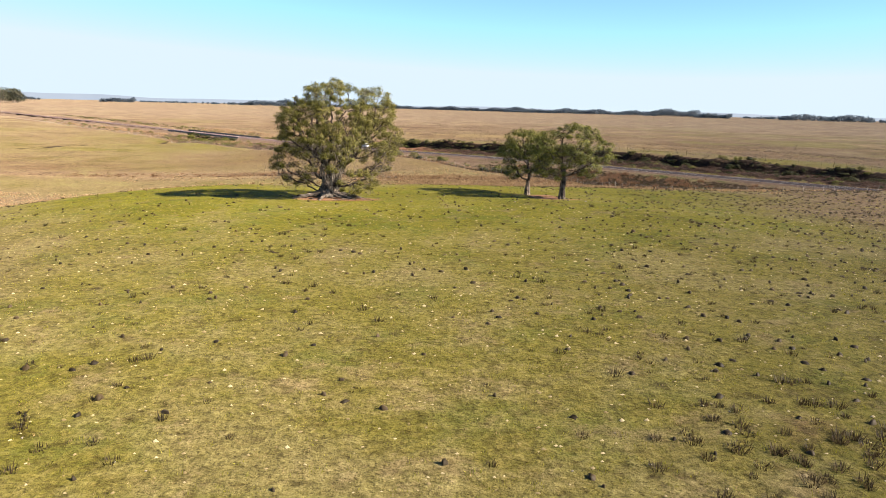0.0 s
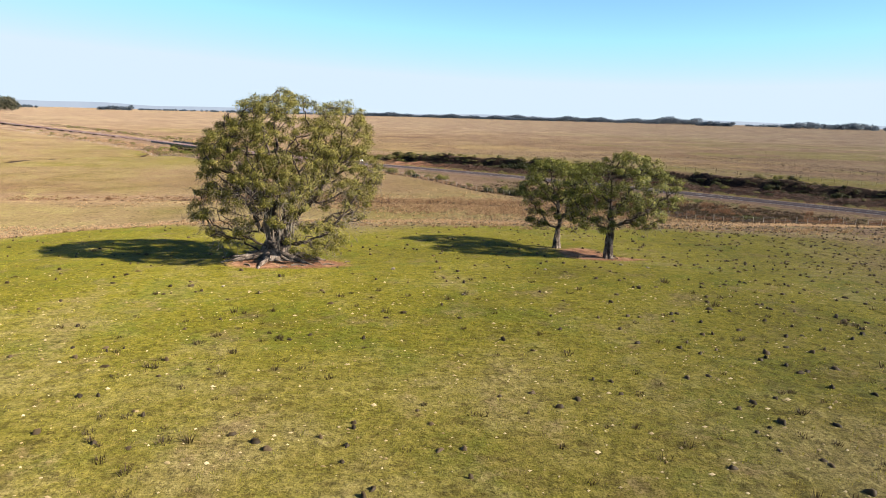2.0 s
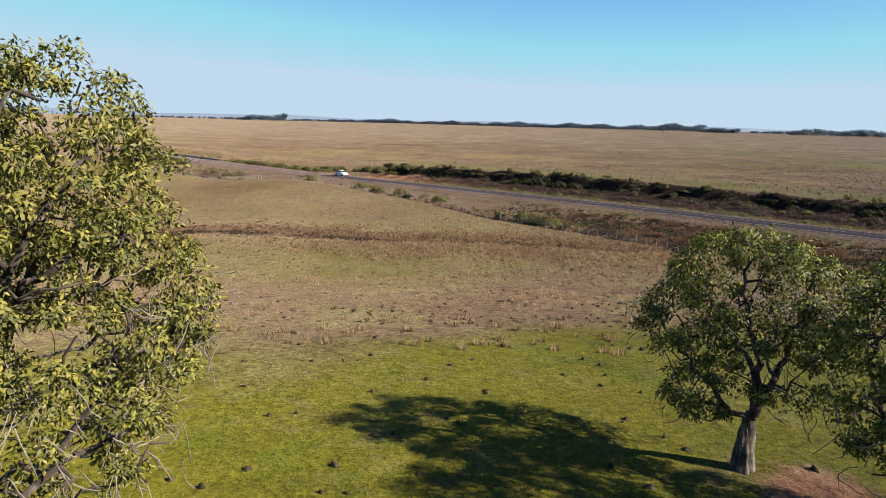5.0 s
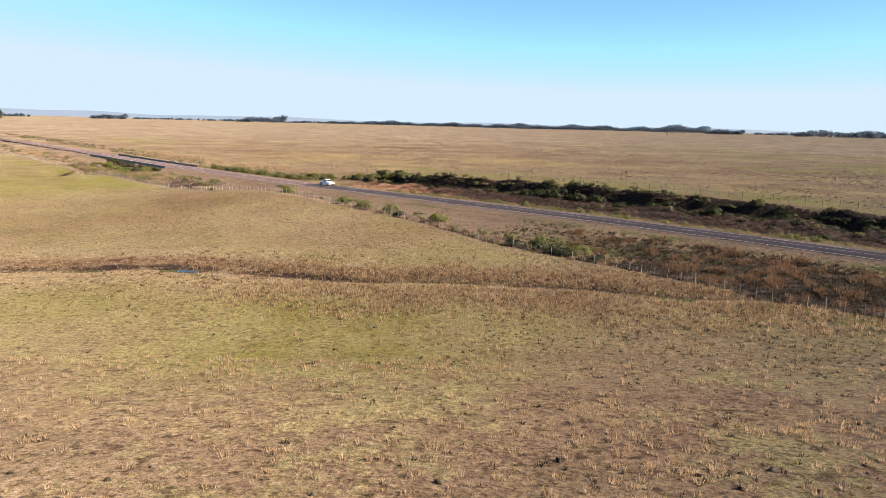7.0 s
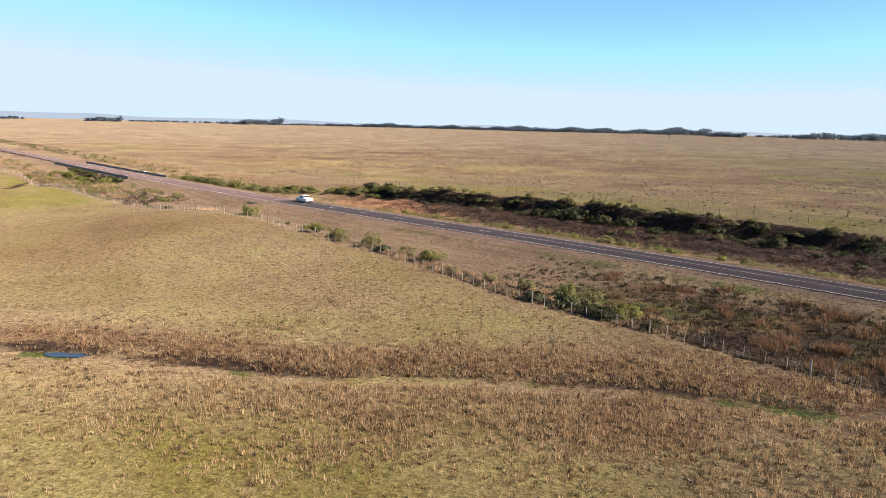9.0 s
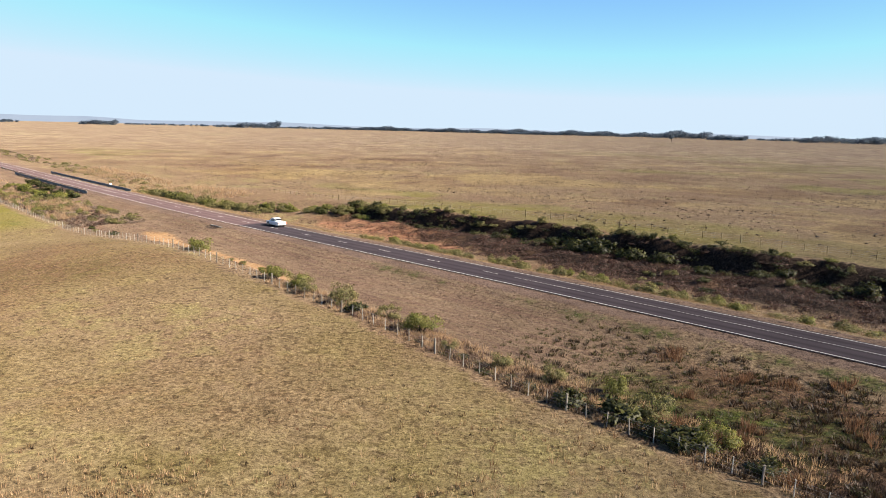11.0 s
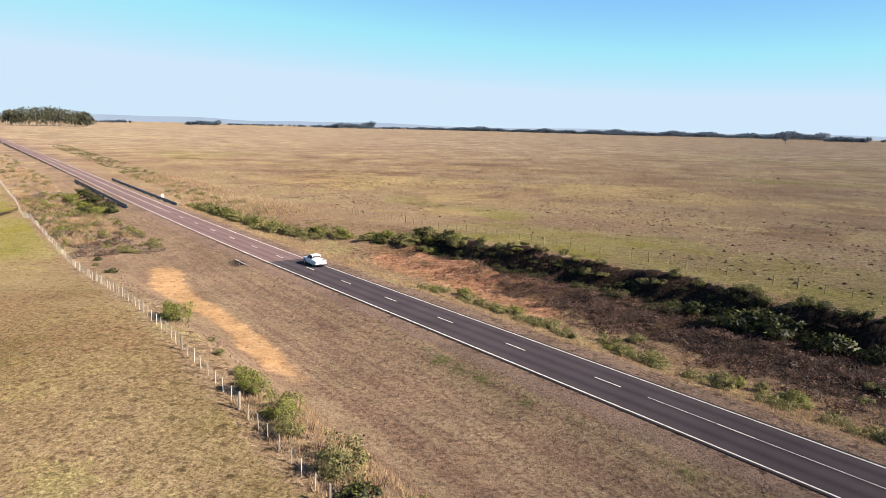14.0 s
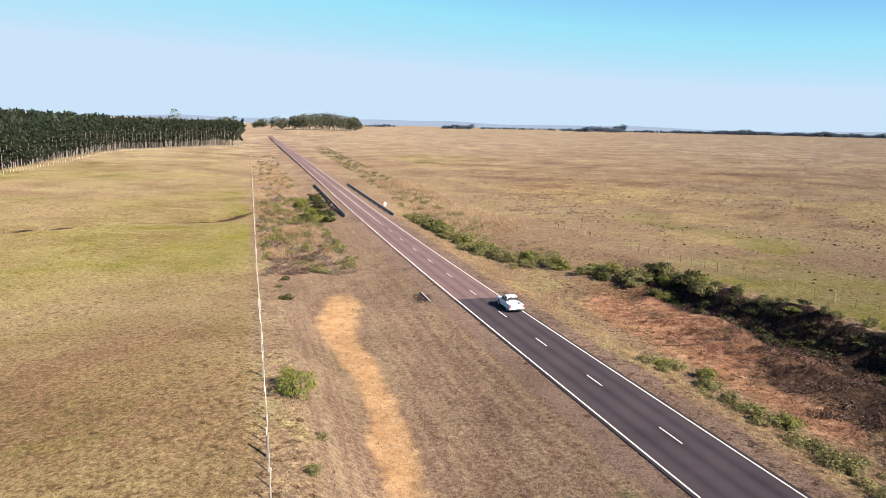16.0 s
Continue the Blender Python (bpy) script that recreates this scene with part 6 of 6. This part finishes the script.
    a = [bm.verts.new(p) for p in ((1.22, -0.78, 1.11), (1.22, 0.78, 1.11), (0.62, 0.66, 1.66), (0.62, -0.66, 1.66))]
    b = [bm.verts.new(v.co + Vector((0.02, 0, 0.02))) for v in a]
    bm.faces.new(a)
    bm.faces.new(b[::-1])
    for k in range(4):
        bm.faces.new((a[k], b[k], b[(k + 1) % 4], a[(k + 1) % 4]))
    bmesh.ops.recalc_face_normals(bm, faces=bm.faces)
    part("windscreen", bm, CAR_GLASS, car)
    bm = bmesh.new()
    for y in (-0.62, 0.62):
        box(bm, -1.12, -1.05, y - 0.03, y + 0.03, 1.1, 1.62, 0.01)
    box(bm, -1.12, -1.05, -0.65, 0.65, 1.56, 1.63, 0.01)
    part("roll_bar", bm, BLACK_TRIM, car, "black roll bar behind the cab")
    for x in (1.62, -1.58):
        for side in (-1, 1):
            bm = bmesh.new()
            bmesh.ops.create_cone(bm, cap_ends=True, segments=24, radius1=0.38, radius2=0.38, depth=0.25, matrix=pose(x, side * 0.84, 0.38, 90, 0, 0))
            bmesh.ops.bevel(bm, geom=[e for e in bm.edges if e.calc_face_angle(0) > 1], offset=0.04, segments=2, affect="EDGES")
            wheel = part("wheel", bm, RUBBER, car, "black tyre")
            bm = bmesh.new()
            bmesh.ops.create_cone(bm, cap_ends=True, segments=18, radius1=0.24, radius2=0.2, depth=0.03, matrix=pose(x, side * 0.965, 0.38, 90 * side, 0, 0))
            part("rim", bm, STEEL, wheel, "grey alloy rim")
            bm = bmesh.new()
            bmesh.ops.create_cone(bm, cap_ends=True, segments=24, radius1=0.46, radius2=0.46, depth=0.02, matrix=pose(x, side * 0.922, 0.42, 90, 0, 0))
            part("wheel_arch", bm, BLACK_TRIM, car, "dark wheel arch")
    car.matrix_world = road_pose(s, n, 0.045, 0.0, True)
    return car


pickup(-8.0, 1.75)


# ---- stones, log and dung-dark clods under the trees ----
def rock_mesh(seed, mat):
    r = random.Random(seed)
    bm = bmesh.new()
    bmesh.ops.create_icosphere(bm, subdivisions=2, radius=0.5)
    off = Vector((r.uniform(0, 50), r.uniform(0, 50), 0))
    for v in bm.verts:
        v.co *= 1 + 0.35 * noise.noise(v.co * 1.6 + off)
        v.co.z *= 0.6
    me = bpy.data.meshes.new("stone")
    bm.to_mesh(me)
    bm.free()
    me.materials.append(mat)
    return me


def litter(count, seed):
    """Small pale clods, dung and dry leaves strewn over the knoll."""
    r = np.random.default_rng(seed)
    x, y = r.uniform(-45, 50, count), r.uniform(14, 77, count)
    c = np.stack([x, y, height(x, y) + 0.01], 1)
    size = r.uniform(0.03, 0.08, (count, 1, 1)) * r.choice([1, 1, 1, 1.6], (count, 1, 1))
    form = np.array([(1, 0, 0), (0.2, 0.9, 0), (-0.9, 0.3, 0), (-0.2, -0.8, 0), (0.1, 0, 0.7)])
    v = (c[:, None] + form * size * r.uniform(0.6, 1.3, (count, 5, 3))).reshape(-1, 3)
    i = np.arange(count)[:, None, None] * 5
    f = (i + np.array([(0, 1, 4), (1, 2, 4), (2, 3, 4), (3, 0, 4)])).reshape(-1, 3)
    tagged(new("litter", mesh_from("litter", v, f, LITTER)), "small pale clods and dry litter strewn in the grass", "litter", kind="stuff")


litter(5000, 88)
ROCKS = [rock_mesh(i, STONE) for i in range(4)]
rock_rng = random.Random(9)


def stone(x, y, size):
    ob = tagged(new("stone", ROCKS[rock_rng.randrange(4)]), "small pale weathered stone lying in the grass", "stone", "stones on the knoll")
    ob.matrix_world = pose(x, y, ground_z(x, y) + size * 0.08, 0, 0, rock_rng.uniform(0, 360)) @ Matrix.Diagonal((size, size * rock_rng.uniform(0.7, 1), size, 1))


for x, y, size in [(-3.2, 79.7, 0.4), (15.2, 82.4, 0.36), (17.0, 81.0, 0.3), (8.6, 79.5, 0.3), (2.0, 71.0, 0.25), (-14.5, 73.5, 0.3)]:
    stone(x, y, size)
for i in range(50):
    stone(rock_rng.uniform(-30, 34), rock_rng.uniform(18, 84), rock_rng.uniform(0.05, 0.11))


def fallen_branch(x, y, length, turn, thick):
    bm = bmesh.new()
    r = random.Random(int(x * 10))
    rows = []
    for i in range(8):
        h = i / 7
        c = Vector((length * (h - 0.5), 0.15 * math.sin(4 * h), thick * 0.7 + 0.06 * math.sin(5 * h)))
        rows.append([bm.verts.new(c + Vector((0, math.cos(a) * thick * (1 - 0.5 * h) * r.uniform(0.8, 1.2), math.sin(a) * thick * (1 - 0.5 * h)))) for a in [k * math.pi / 4 for k in range(8)]])
    for a, b in zip(rows, rows[1:]):
        for k in range(8):
            bm.faces.new((a[k], a[(k + 1) % 8], b[(k + 1) % 8], b[k]))
    bm.faces.new(rows[0])
    bm.faces.new(rows[-1])
    bmesh.ops.recalc_face_normals(bm, faces=bm.faces)
    me = bpy.data.meshes.new("fallen_branch")
    bm.to_mesh(me)
    bm.free()
    me.materials.append(DEAD_WOOD)
    ob = tagged(new("fallen_branch", me), "bleached fallen branch on the soil under the tree", "branch", "fallen branches")
    ob.matrix_world = pose(x, y, ground_z(x, y) - 0.03, 0, 0, turn)


for x, y, l, a, w in [(-7.4, 78.4, 1.3, 20, 0.07), (-8.4, 78.9, 1.2, -35, 0.06), (-9.6, 77.6, 1.4, 10, 0.08), (-13.6, 77.2, 1.3, -50, 0.07), (-6.2, 80.2, 0.9, 65, 0.06), (-10.6, 76.9, 0.9, 30, 0.07), (13.0, 84.6, 0.8, 15, 0.05), (16.0, 84.3, 0.7, -20, 0.05)]:
    fallen_branch(x - (0.9 if x < 0 else 0), y + 2.6, l, a, w)


def puddle(cx, cy, rx, ry, z):
    bm = bmesh.new()
    bm.faces.new([bm.verts.new((cx + rx * math.cos(a) * (1 + 0.2 * math.sin(3 * a)), cy + ry * math.sin(a) * (1 + 0.25 * math.cos(2 * a)), z)) for a in [k * math.pi / 14 for k in range(28)]])
    me = bpy.data.meshes.new("water")
    bm.to_mesh(me)
    bm.free()
    me.materials.append(WATER)
    tagged(new("water", me), "small still pool in the creek bed", "water", kind="structure")


puddle(-30.6, float(creek_line(-30.6)), 2.0, 0.8, ground_z(-30.6, float(creek_line(-30.6))) + 0.1)

# ---- woods in the distance ----
def crown_cards(centres, size, per, leaf, seed, squash=1.0):
    """Leaf clumps about each crown's centre."""
    r = np.random.default_rng(seed)
    c = np.repeat(centres, per, 0)
    sz = np.repeat(size, per, 0)
    d = unit(r.normal(0, 1, c.shape))
    p = c + d * sz * (r.uniform(0.35, 1, len(c)) ** 0.5)[:, None]
    return leaf_faces(p, leaf, leaf * 0.7, 0.1, seed, d, 0.0)


def wood(name, label, x, y, tall, leaf_mat, seed, shape="gum", per=60, leaf=1.6, z=None, trunks=True):
    """A stand of trees: trunks and crowns of many clumps."""
    r = np.random.default_rng(seed)
    if z is None:
        z = height(x, y)
    k = len(x)
    tall = tall * (r.uniform(0.8, 1.15, k) if shape == "pine" else r.uniform(0.6, 1.25, k))
    base = np.stack([x, y, z], 1)
    if shape == "pine":
        # narrow cones on bare stems
        c = np.repeat(base, per, 0)
        h = r.uniform(0.30, 1.0, k * per)
        t = np.repeat(tall, per)
        a = r.uniform(0, 6.283, k * per)
        rad = (1.05 - h) * 2.4 * r.uniform(0.4, 1, k * per)
        off = np.stack([np.cos(a) * rad, np.sin(a) * rad, h * t], 1)
        v, f = leaf_faces(c + off, leaf, leaf * 0.55, -0.1, seed, off * [1, 1, 0] + [0, 0, 0.3], 0.1)
    else:
        parts = []
        for j in range(4):
            cz = tall * r.uniform(0.3, 0.85, k)
            cen = base + np.stack([r.normal(0, 0.14, k) * tall, r.normal(0, 0.14, k) * tall, cz], 1)
            parts.append(crown_cards(cen, np.stack([tall * 0.2, tall * 0.2, tall * 0.2], 1), per // 4, leaf, seed + j))
        v = np.concatenate([q[0] for q in parts])
        o = np.cumsum([0] + [len(q[0]) for q in parts[:-1]])
        f = np.concatenate([q[1] + b for q, b in zip(parts, o)])
    stand = tagged(new(name, mesh_from(name, v, f, leaf_mat)), label, "woods", kind="stuff")
    if not trunks:
        return stand
    a = base - [0, 0, 0.3]
    b = base + np.stack([r.normal(0, 0.2, k), r.normal(0, 0.2, k), tall * 0.8], 1)
    v, f = tubes((a, b, tall * 0.012 + 0.05, tall * 0.006 + 0.02), 5)
    me = mesh_from("trunks", v, f, PINE_TRUNK)
    stems = part("trunks", me, None, stand, "pale straight trunks")
    tagged(stems, kind="stuff")
    return stand


# pine plantation on the rise
r = np.random.default_rng(61)
rows = [plantation_edge(2.9 if row < 2 else 4.2, 4.2 * row) for row in range(15)]
sn = np.concatenate(rows) + r.normal(0, 0.4, (sum(len(q) for q in rows), 2))
x, y = road_xy(sn[:, 0], sn[:, 1])
wood("pine_plantation", "dense dark pine plantation with pale bare lower trunks", x, y, 14.0 + 5.0 * smooth(sn[:, 0], 270, 600), PINE, 5, "pine", 56, 1.8)
s, n = r.uniform(150, 1300, 9000), -r.uniform(40, 900, 9000)
keep = np.where(s > 600, n < -40, n < np.interp(s, PLANTATION[0][::-1], PLANTATION[1][::-1]) - 58)
s, n = s[keep], n[keep]
x, y = road_xy(s, n)
wood("pine_plantation", "dark pine canopy covering the rise behind", x, y, 16.0, PINE, 6, "pine", 4, 6.6, trunks=False)
for s, n, t in [(560, -330, 30), (500, -420, 32), (900, -120, 28), (1000, -60, 28)]:
    x, y = road_xy(s + r.normal(0, 6, 5), n + r.normal(0, 6, 5))
    wood("old_eucalyptus", "tall old eucalyptus above the plantation", x, y, t, LEAF_DARK, int(s), "gum", 300, 2.0)


def grove(name, label, t_bearing, dist, width, depth, count, tall, mat, seed, leaf, per=80):
    """A grove centred on a bearing (degrees east of the y axis) from the bend of the walk."""
    r = np.random.default_rng(seed)
    a = radians(t_bearing)
    d, w = np.array([math.sin(a), math.cos(a)]), np.array([math.cos(a), -math.sin(a)])
    o = np.array([1.0, 200.0]) + d * dist
    p = o + r.uniform(-0.5, 0.5, (count, 1)) * width * w + r.uniform(-0.5, 0.5, (count, 1)) * depth * d
    u = (p - o) @ w
    tall = tall * (0.72 + 0.2 * np.sin(u / (0.9 * tall) + seed) + 0.16 * np.sin(u / (2.7 * tall) + 2 * seed))
    return wood(name, label, p[:, 0], p[:, 1], tall, mat, seed, "gum", per, leaf)


grove("eucalyptus_grove", "tall eucalyptus grove beside the road", -36.8, 1700, 180, 90, 84, 52, GUM, 71, 3.6, 100)
grove("eucalyptus_grove", "scattered eucalyptus beyond the grove", -40.9, 1900, 60, 60, 16, 26, GUM, 70, 3.4, 100)
for bearing, dist, width, depth, count, tall, seed in [
        (-26.0, 2700, 115, 40, 60, 21, 72), (-14.6, 2700, 155, 60, 80, 24, 73), (-16.8, 2800, 90, 20, 20, 12, 74), (-6.5, 2950, 300, 50, 190, 15, 75),
        (0.5, 3000, 760, 60, 520, 17, 76), (13.2, 2900, 800, 120, 620, 24, 77), (22.3, 2600, 130, 60, 90, 24, 78), (26.0, 3100, 180, 40, 70, 11, 79), (30.4, 2500, 270, 90, 160, 26, 80),
        (-20.4, 3100, 420, 40, 90, 7, 81), (-11.5, 3100, 300, 40, 90, 9, 82), (37.0, 2800, 400, 60, 130, 15, 83), (-33.5, 3000, 260, 40, 60, 9, 84)]:
    grove("far_wood", "dark line of trees on the horizon", bearing, dist, width, depth, count, tall, HAZED_LEAF, seed, 4.6, 34)


def lone_tree(x, y, tall, seed):
    z = ground_z(x, y)
    r = np.random.default_rng(seed)
    tree = tagged(new("lone_tree"), "single round dark tree far out on the plain", "tree")
    c = np.stack([r.normal(0, 0.16, 9) * tall, r.normal(0, 0.16, 9) * tall, r.uniform(0.45, 0.85, 9) * tall], 1)
    v, f = crown_cards(c, np.full((9, 3), tall * 0.2), 60, tall * 0.09, seed)
    tagged(part("crown", mesh_from("crown", v, f, HAZED_LEAF), None, tree), kind="stuff")
    v, f = tubes((np.array([[0, 0, -0.3]]), np.array([[0, 0, tall * 0.6]]), np.array([tall * 0.035]), np.array([tall * 0.02])), 7)
    part("trunk", mesh_from("trunk", v, f, BARK), None, tree)
    tree.matrix_world = pose(x, y, z)


lone_tree(1.0 + 1700 * math.sin(radians(18.2)), 174 + 1700 * math.cos(radians(18.2)), 20, 91)


# skyline hills, so far that they never shift; their pale glow imitates haze
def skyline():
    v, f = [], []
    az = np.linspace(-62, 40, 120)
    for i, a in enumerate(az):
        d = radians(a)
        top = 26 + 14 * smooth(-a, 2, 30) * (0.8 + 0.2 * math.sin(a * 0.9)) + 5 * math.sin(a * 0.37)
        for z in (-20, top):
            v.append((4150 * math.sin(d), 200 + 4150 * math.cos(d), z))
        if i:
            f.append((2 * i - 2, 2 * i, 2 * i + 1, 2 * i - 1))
    tagged(new("backdrop", mesh_from("backdrop", v, f, DISTANCE)), "pale blue hills on the horizon, self-lit to look hazed", "hills", kind="structure")


skyline()
